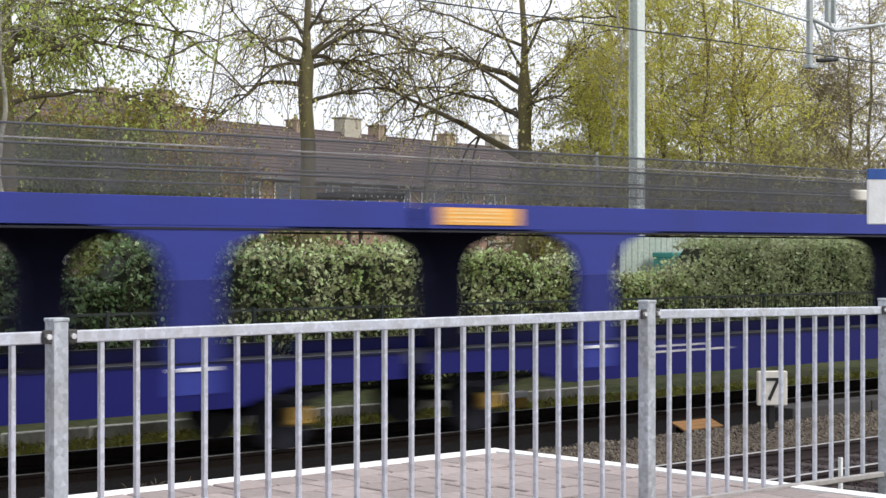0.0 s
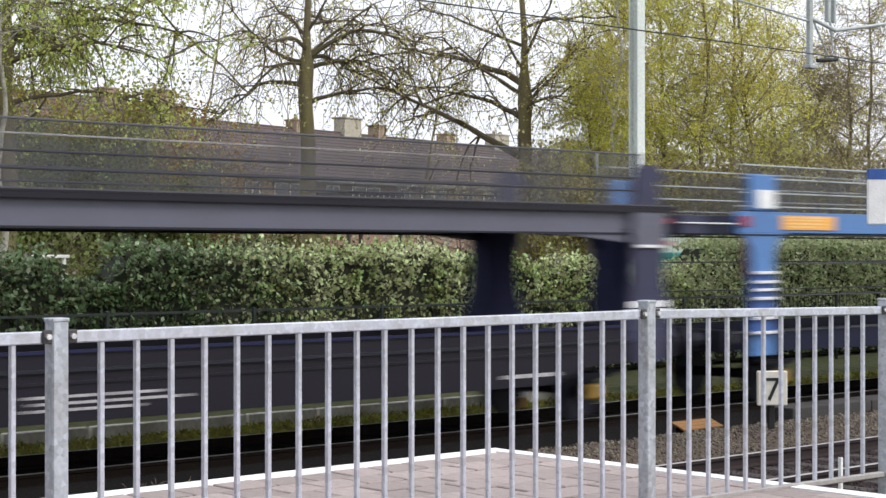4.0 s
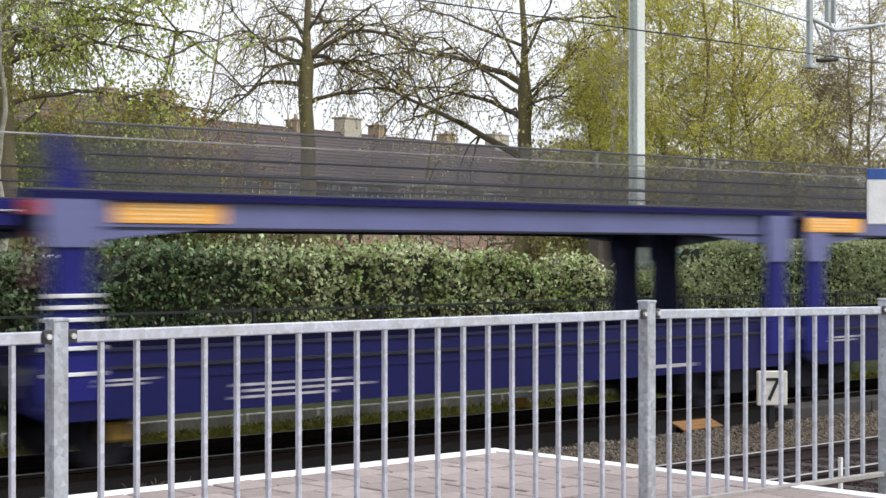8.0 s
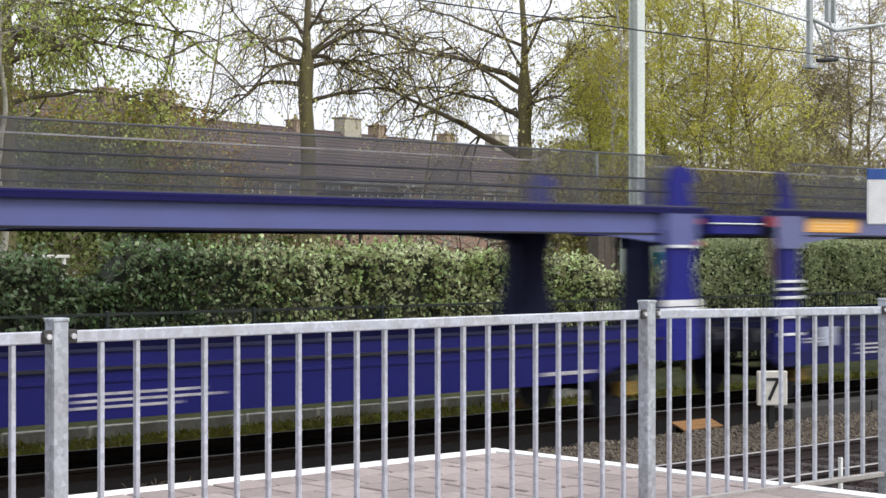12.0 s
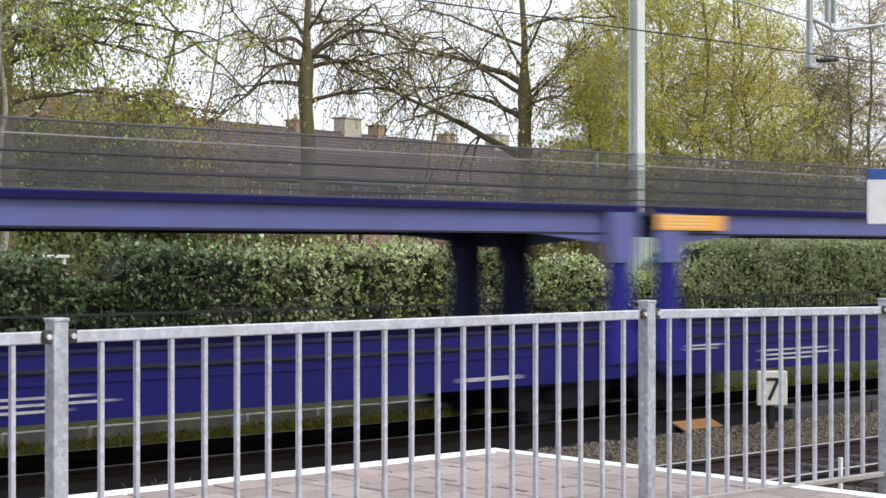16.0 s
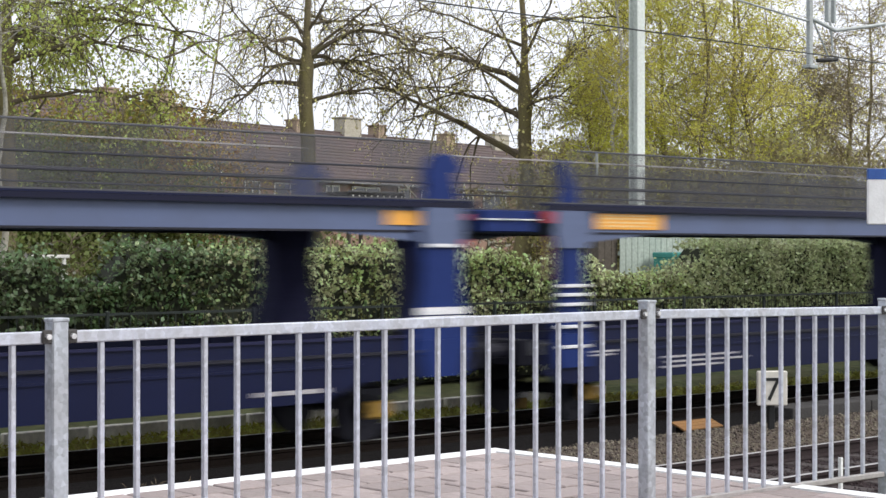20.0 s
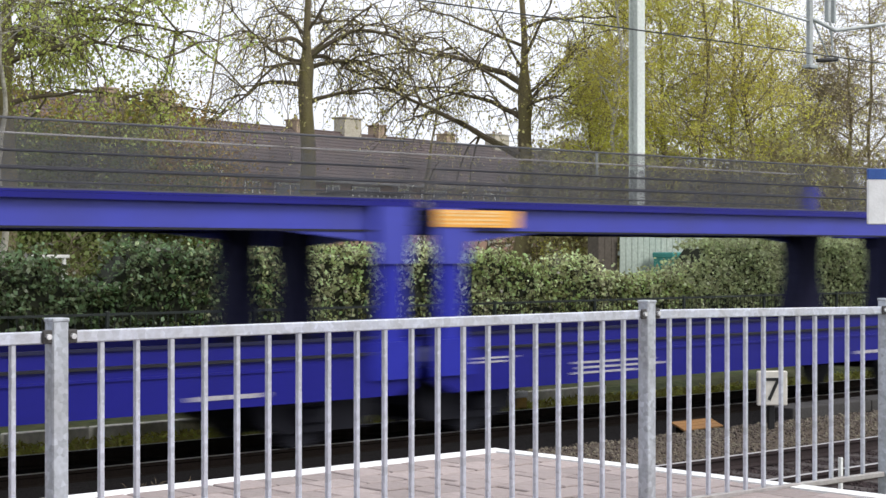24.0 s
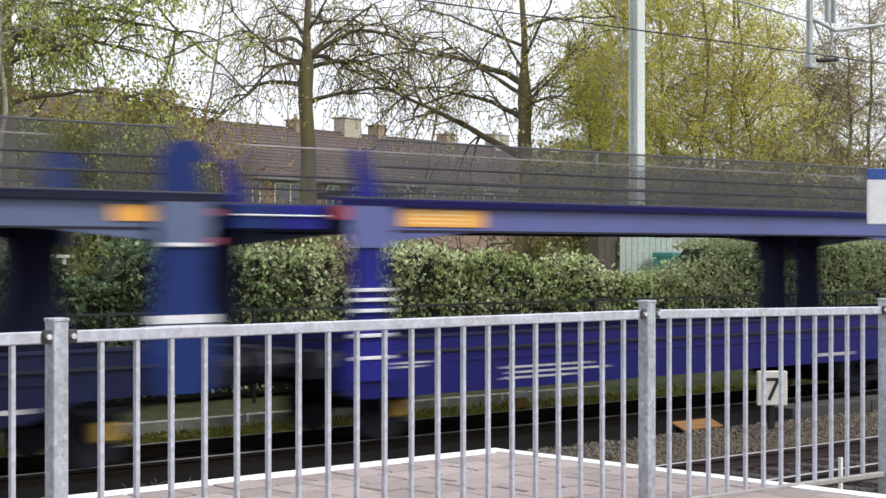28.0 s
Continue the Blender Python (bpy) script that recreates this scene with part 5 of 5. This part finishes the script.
def row_house(m, ridge, width, stacks):
    h = tagged(empty("row_house", m), "brick row house with a brown tiled roof and white window frames", "house", "row of houses")
    D, EAVE = 9.0, ridge - 2.75
    part("wall", boxed(0, width, 0, D, 0, EAVE), BRICK, h)
    for x in (0.0, width):
        bm = bmesh.new()
        a = [bm.verts.new((x + dx, y, z)) for dx in (-0.002, 0.002) for y, z in ((0, EAVE), (D, EAVE), (D / 2, ridge - 0.1))]
        bm.faces.new(a[:3]); bm.faces.new(a[3:][::-1])
        for j in range(3):
            bm.faces.new((a[j], a[3 + j], a[3 + (j + 1) % 3], a[(j + 1) % 3]))
        part("gable", bm, BRICK, h)
    slope = [(-0.45, EAVE - 0.28), (D / 2, ridge), (D + 0.45, EAVE - 0.28)]
    roof = part("roof", slabbed_roof(width, slope), ROOF, h, "brown roof in courses of tiles")
    rows = 16
    (ya, za), (yb, zb) = slope[0], slope[1]
    for k in range(rows):
        t0, t1 = k / rows, (k + 1) / rows + 0.01
        y0, z0, y1, z1 = ya + (yb - ya) * t0, za + (zb - za) * t0, ya + (yb - ya) * t1, za + (zb - za) * t1
        part("tile_course", mesh_of("tile_course", [(0, y0, z0 + 0.07), (width, y0, z0 + 0.07), (width, y1, z1 + 0.02), (0, y1, z1 + 0.02), (0, y0, z0), (width, y0, z0)], [(0, 1, 2, 3), (4, 5, 1, 0)]), ROOF, roof)
    part("ridge", boxed(0, width, D / 2 - 0.12, D / 2 + 0.12, ridge - 0.06, ridge + 0.08, 0.03), ROOF, roof)
    part("gutter", boxed(0, width, -0.56, -0.44, EAVE - 0.36, EAVE - 0.24, 0.02), GUTTER, roof, "dull grey gutter")
    for c0, c1, top, coat in stacks:
        ch = part("chimney", boxed(c0, c1, D / 2 - 0.4, D / 2 + 0.4, ridge - 0.7, top - 0.1, 0.02), coat, roof, "brick chimney stack")
        part("cap", boxed(c0 - 0.06, c1 + 0.06, D / 2 - 0.46, D / 2 + 0.46, top - 0.1, top, 0.02), CONCRETE if c1 - c0 > 1.1 else coat, ch)
        for k in range(1 if c1 - c0 < 1.1 else 2):
            x = c0 + (c1 - c0) * (0.5 if c1 - c0 < 1.1 else 0.27 + 0.46 * k)
            part("pot", rodded((x, D / 2, top), (x, D / 2, top + 0.16), 0.10, 8), CHIMNEY, ch)
    for x0, x1, z0, z1 in ((0.45, 1.55, EAVE - 1.75, EAVE - 0.45), (2.55, 4.9, EAVE - 1.75, EAVE - 0.45), (2.6, 5.2, 0.6, 1.95)):
        w = part("window", boxed(x0, x1, -0.03, 0.12, z0, z1), PANE, h)
        part("pane", boxed(x0 + 0.07, x1 - 0.07, -0.04, -0.032, z0 + 0.07, z1 - 0.07), PANE, w)
        bm = bmesh.new()
        for a, b, c, d in ((x0, x1, z0, z0 + 0.08), (x0, x1, z1 - 0.08, z1), (x0, x0 + 0.08, z0, z1), (x1 - 0.08, x1, z0, z1), ((x0 + x1) / 2 - 0.04, (x0 + x1) / 2 + 0.04, z0, z1)):
            box(bm, a, b, -0.07, -0.03, c, d)
        part("frame", bm, FRAME_WHITE, w, "white window frame")
        part("sill", boxed(x0 - 0.08, x1 + 0.08, -0.14, 0, z0 - 0.08, z0, 0.01), CONCRETE, w)
    part("front_door", boxed(0.7, 1.6, -0.04, 0.05, 0, 2.05), FRAME_WHITE, h)
    return h


H_DIR = 12.5
HX, HY = away(bearing(195), 70)
hu = Vector((math.cos(radians(H_DIR)), math.sin(radians(H_DIR)), 0))
# chimneys by house: from, to along the house, top, brick
STACKS = {-2: [(0.6, 1.5, 10.2, CHIMNEY)], 0: [(1.4, 2.25, 9.95, CHIMNEY), (4.65, 5.9, 10.15, CHIMNEY)], 1: [(0.1, 0.85, 9.4, DARK_CHIMNEY)], 2: [(2.96, 3.7, 9.35, CHIMNEY)], 3: [(1.0, 2.5, 9.75, PALE_CHIMNEY), (4.05, 4.75, 9.5, CHIMNEY)],
          4: [(4.7, 5.6, 9.4, CHIMNEY)], 5: [(3.9, 5.5, 9.7, PALE_CHIMNEY)], 7: [(1.0, 2.2, 9.8, CHIMNEY)], 9: [(4.0, 5.2, 9.8, CHIMNEY)]}
for i in range(-3, 13):
    o = Vector((HX, HY, 0)) + hu * (i * 6.0 + 2.0)
    row_house(pose(o.x, o.y, -0.05, 0, 0, H_DIR), 9.4 if i < 1 else 8.83, 5.99, STACKS.get(i, []))

# ---- overhead line ----
def mast():
    m = tagged(empty("catenary_mast", pose(26.65, 23.65, 0)), "tall pale green steel mast of the overhead line", "mast")
    for y in (-0.13, 0.105):
        part("flange", boxed(-0.122, 0.122, y, y + 0.025, -0.3, 10.5, 0.003), MAST, m)
    part("web", boxed(-0.009, 0.009, -0.098, 0.098, -0.3, 10.5), MAST, m)
    part("foot", boxed(-0.35, 0.35, -0.35, 0.35, -0.35, 0.15, 0.02), CONCRETE, m)
    part("beam", boxed(-4.1, -3.8, -22.0, 0.1, 8.0, 8.25, 0.02), MAST, m, "cross beam over the tracks")
    part("beam_stub", boxed(-4.1, -0.13, -0.1, 0.1, 8.26, 8.4, 0.02), MAST, m)
    part("far_leg", boxed(-4.1, -3.8, -22.3, -22.0, -0.5, 9.5, 0.02), MAST, m)
    return m


mast()


def slim_pole():
    p = tagged(empty("slim_pole", pose(*away(bearing(1056), 44), -0.05)), "slim pale weathered pole behind the hedge", "pole")
    part("shaft", rodded((0, 0, 0), (0, 0, 4.9), 0.05, 8, 0.042), GALV_DULL, p)
    part("cap", rodded((0, 0, 4.9), (0, 0, 4.95), 0.05, 8), GALV_DULL, p)
    part("marker_plate", boxed(-0.06, 0.06, -0.075, -0.056, 2.15, 2.27, 0.004), SIGN_WHITE, p, "small white plate")


slim_pole()


def overhead():
    x, y = 22.7, 16.2
    h = tagged(empty("catenary_hanger", pose(x, y, 0)), "galvanised hanger with a registration arm above the track", "overhead line")
    part("drop_tube", boxed(-0.14, -0.04, -0.04, 0.04, 5.33, 8.0, 0.01), GALV_DULL, h)
    part("drop_tube", boxed(0.38, 0.46, -0.04, 0.04, 6.1, 8.0, 0.01), GALV_DULL, h)
    part("drop_tube", boxed(0.56, 0.62, -0.04, 0.04, 6.1, 8.0, 0.01), GALV_DULL, h)
    part("foot_plate", boxed(-0.18, 0.04, -0.08, 0.08, 5.27, 5.33, 0.01), GALV_DULL, h)
    part("arm", rodded((-0.05, 0, 6.12), (0.5, -0.1, 5.95), 0.035, 8), GALV_DULL, h)
    part("arm", rodded((0.5, -0.1, 5.95), (2.6, -0.5, 6.3), 0.03, 8), GALV_DULL, h)
    part("strut", rodded((0.0, 0, 6.1), (0.42, -0.05, 5.45), 0.016, 6), GALV_DULL, h)
    part("strut", rodded((0.5, 0, 6.1), (0.5, -0.05, 5.6), 0.02, 6), GALV_DULL, h)
    part("steady_arm", rodded((-0.05, 0, 6.05), (-2.1, 0, 6.23), 0.018, 6), GALV_DULL, h)
    part("insulator", rodded((0.12, 0, 5.42), (0.55, -0.1, 5.46), 0.035, 10), BLACK, h, "dark ribbed insulator")
    for (yy, z, sg, nm) in ((16.1, 5.5, 0.0, "contact_wire"), (16.1, 6.75, 0.5, "messenger_wire")):
        bm = bmesh.new()
        prev = None
        for i in range(41):
            xx = -90 + i * 6
            zz = z - sg * (1 - ((xx - 22.7) % 60 - 30) ** 2 / 900)
            p = Vector((xx, yy, zz))
            if prev is not None:
                rod(bm, prev, p, 0.011, 5)
            prev = p
        tagged(part(nm, bm, WIRE), "dark overhead wire above the track", "wire")


overhead()

# ---- small things by the track ----
def stop_sign():
    s = tagged(empty("stop_board", pose(17.57, 13.2, -0.2, 0, 0, -41)), "cream stop board with a black 7 on a dark post", "sign")
    part("post", boxed(-0.04, 0.04, 0.0, 0.08, 0, 0.36, 0.005), BLACK, s)
    b = part("board", boxed(-0.2, 0.2, -0.06, 0.03, 0.33, 0.79, 0.012), SIGN_CREAM, s)
    tx = bpy.data.curves.new("digit", "FONT")
    tx.body, tx.size, tx.extrude, tx.align_x = "7", 0.44, 0.004, "CENTER"
    t = new("digit_source", tx)
    bpy.context.view_layer.update()
    me = bpy.data.meshes.new_from_object(t.evaluated_get(bpy.context.evaluated_depsgraph_get()))
    bpy.data.objects.remove(t)
    d = part("digit", me, BLACK, b, "black digit 7")
    d.matrix_basis = pose(0.0, -0.066, 0.40, 90, 0, 0)


stop_sign()


def hatch():
    h = tagged(empty("orange_board", pose(16.9, 13.93, -0.15, 21, 0, 0)), "weathered orange board propped between the tracks", "board")
    for k in range(3):
        part("plank", boxed(-0.41, 0.41, -0.125 + k * 0.085, -0.045 + k * 0.085, 0, 0.025, 0.005), ORANGE, h)
    for x in (-0.3, 0.3):
        part("batten", boxed(x - 0.03, x + 0.03, -0.12, 0.12, -0.03, -0.002, 0.004), ORANGE, h)
    part("prop", boxed(-0.35, 0.35, 0.06, 0.12, -0.13, -0.032, 0.006), DARK_CONCRETE, h, "block that props the board")


hatch()
for k in range(7):
    c = part("cable_trough_cover", shared("trough", lambda: boxed(0, 0.98, -0.25, 0.25, -0.4, 0.02, 0.012)), DARK_CONCRETE)
    c.matrix_basis = pose(19.2 + k, 14.3, -0.1)
    tagged(c, "grey concrete cable trough cover between the tracks", "trough", "trough covers")
for k in range(14):
    c = part("low_wall_block", shared("wall_block", lambda: boxed(0, 1.15, -0.06, 0.06, -0.3, 0.2, 0.012)), PALE_CONCRETE)
    c.matrix_basis = pose(3 + k * 1.2, 18.25, -0.235)
    tagged(c, "pale mossy concrete edging block", "block", "edging blocks")
stake = tagged(part("white_stake", boxed(-0.013, 0.013, -0.013, 0.013, 0, 1.35, 0.003), SIGN_WHITE), "thin white marker stake beside the platform end", "stake")
stake.matrix_basis = pose(9.63, 6.64, -0.62)


bal = tagged(empty("track_plate", pose(19.3, 17.72, -0.47)), "pale signalling plate bolted beside the rail", "plate")
part("plate", boxed(-0.27, 0.27, -0.1, 0.1, 0, 0.19, 0.02), GRUBBY, bal)
for bx in (-0.15, 0.15):
    part("bolt", rodded((bx, 0, 0.19), (bx, 0, 0.21), 0.025, 8), BOLT, bal)
mk = tagged(empty("marker_stone", pose(17.5, 17.98, -0.25)), "small white marker with a yellow foot in the verge", "marker")
part("foot", boxed(-0.13, 0.13, -0.08, 0.08, 0, 0.16, 0.02), YELLOW, mk, "yellow foot")
part("head", boxed(-0.16, 0.16, -0.07, 0.07, 0.162, 0.26, 0.02), SIGN_WHITE, mk)


def station_sign():
    s = tagged(empty("station_sign", pose(10.35, 6.9, 0, 0, 0, -41.5)), "blue and white station sign on a post", "sign")
    part("post", boxed(0.65, 0.73, 0.02, 0.1, -0.65, 3.2, 0.005), GALV, s)
    part("panel", boxed(0, 1.4, -0.02, 0.02, 2.385, 2.72, 0.006), SIGN_WHITE, s)
    part("band", boxed(0, 1.4, -0.022, 0.022, 2.72, 2.80, 0.004), SIGN_BLUE, s, "blue top band")


station_sign()


def dry_tuft(x, y, seed):
    """A few bleached stalks growing out of the platform's edge."""
    rnd = random.Random(seed)
    g = tagged(empty("dry_grass_tuft", pose(x, y, P_TOP - 0.02)), "tuft of dry grass stalks at the platform's edge", "grass", "dry tufts")
    for _ in range(6):
        a, ln = rnd.uniform(0, 6.3), rnd.uniform(0.04, 0.11)
        t = Tubes()
        t.add(curve_path((rnd.gauss(0, 0.02), rnd.gauss(0, 0.02), 0), Vector((math.cos(a) * 0.5, math.sin(a) * 0.5, 0.9)), ln, 0, 0.04, rnd, 4, 0.1), [0.002, 0.0018, 0.0015, 0.0012, 0.0008], 3)
        part("stalk", t.mesh("stalk"), STRAW, g)


for k, (x, y) in enumerate(((5.05, 8.49), (5.42, 8.49), (5.2, 8.5), (6.3, 8.49))):
    dry_tuft(x, y, k)


def grass():
    rng = np.random.default_rng(9)
    k = 26000
    c = np.stack([rng.uniform(2, 34, k), 17.7 + 0.48 * rng.random(k), np.zeros(k)], 1)
    c[:, 2] = -0.43 + (c[:, 1] - 17.7) * 0.36 + rng.uniform(0, 0.10, k)
    tagged(part("grass_verge", leaf_mesh("grass", c, 0.035, rng, 3.5, 0), BLADE), "rough yellow-green grass beside the track", "grass", kind="stuff")


grass()


def stones(near, far, k, stone, label, seed):
    rng = np.random.default_rng(seed)
    x, y = rng.uniform(8, 32, k), rng.uniform(near, far, k)
    dy = np.minimum(abs(abs(y - NEAR_TRACK) - 0.75), 1)
    keep = dy > 0.07
    x, y = x[keep], y[keep]
    k = len(x)
    s = rng.uniform(0.011, 0.026, (k, 1, 1))
    octa = np.array([(1, 0, 0), (-1, 0, 0), (0, 1, 0), (0, -1, 0), (0, 0, 1), (0, 0, -1)], float)
    v = octa[None] * s * rng.uniform(0.6, 1.3, (k, 6, 1)) + rng.normal(scale=0.006, size=(k, 6, 3))
    v += np.stack([x, y, np.interp(y, (12.3, 12.62, 12.95, 13.3), (-0.365, -0.305, -0.22, -0.195))], 1)[:, None, :]
    tri = np.array([(0, 2, 4), (2, 1, 4), (1, 3, 4), (3, 0, 4), (2, 0, 5), (1, 2, 5), (3, 1, 5), (0, 3, 5)])
    f = (tri[None] + (np.arange(k) * 6)[:, None, None]).reshape(-1, 3)
    me = bpy.data.meshes.new("stones")
    me.vertices.add(k * 6)
    me.vertices.foreach_set("co", v.reshape(-1))
    me.loops.add(len(f) * 3)
    me.loops.foreach_set("vertex_index", f.reshape(-1).astype(np.int32))
    me.polygons.add(len(f))
    me.polygons.foreach_set("loop_start", np.arange(0, len(f) * 3, 3, dtype=np.int32))
    me.update(calc_edges=True)
    tagged(part("ballast_stones", me, stone), label, "gravel", kind="stuff")


stones(8.7, 12.45, 24000, DUSTY_STONE, "loose ballast stones browned by brake dust", 3)
stones(12.4, 13.75, 14000, STONE, "loose grey-brown ballast stones", 4)

# ---- sleepers and pavers ----
SL = shared("sleeper", lambda: boxed(-0.12, 0.12, -1.25, 1.25, -0.30, -0.157, 0.012))
for track in (NEAR_TRACK, FAR_TRACK):
    bed = tagged(empty("sleeper_row", pose(0, track, RAIL_Z)), "concrete sleepers bedded in the ballast", "sleepers", kind="structure")
    for i in range(110):
        part("sleeper", SL, SLEEPER if track == NEAR_TRACK else SHADED_SLEEPER, bed).matrix_basis = pose(-20 + i * 0.6, 0, 0)

PV = [shared("paver%d" % k, lambda: boxed(0.009, 0.291, 0.009, 0.291, -0.05, 0.0 - 0.002 * k, 0.006)) for k in range(3)]
HALF = shared("half_paver", lambda: boxed(0.003, 0.147, 0.003, 0.297, -0.05, 0.0, 0.004))
rndp = random.Random(2)
for j in range(14):
    y = P_EDGE - 0.155 - 0.3 * (j + 1)
    x0 = end_at(y + 0.3) - 0.145 - (0.15 if j % 2 else 0)
    if j % 2:
        part("half_paver", HALF, PAVER, plat).matrix_basis = pose(x0, y, P_TOP)
    for i in range(22):
        p = part("paver", PV[rndp.randrange(3)], PAVER, plat)
        p.matrix_basis = pose(x0 - 0.3 * (i + 1), y, P_TOP + rndp.uniform(-0.003, 0.003), rndp.uniform(-0.6, 0.6), rndp.uniform(-0.6, 0.6), rndp.uniform(-0.5, 0.5))

# the rest of the paving, out of the way behind the railing
bm = bmesh.new()
for j in range(40):
    y = P_EDGE - 0.155 - 0.3 * (j + 1)
    x0 = end_at(y + 0.3) - 0.145 - (0.15 if j % 2 else 0)
    for i in range(0 if j > 13 else 22, 64):
        vs = [bm.verts.new((x0 - 0.3 * (i + 1) + a, y + b, P_TOP + c)) for c in (-0.04, 0.0) for a, b in ((0.009, 0.009), (0.291, 0.009), (0.291, 0.291), (0.009, 0.291))]
        bm.faces.new(vs[4:])
        for k in range(4):
            bm.faces.new((vs[k], vs[(k + 1) % 4], vs[4 + (k + 1) % 4], vs[4 + k]))
part("paving", bm, PAVER_JOINED, plat, "weathered mauve-grey paving")["kind"] = "stuff"

motions()
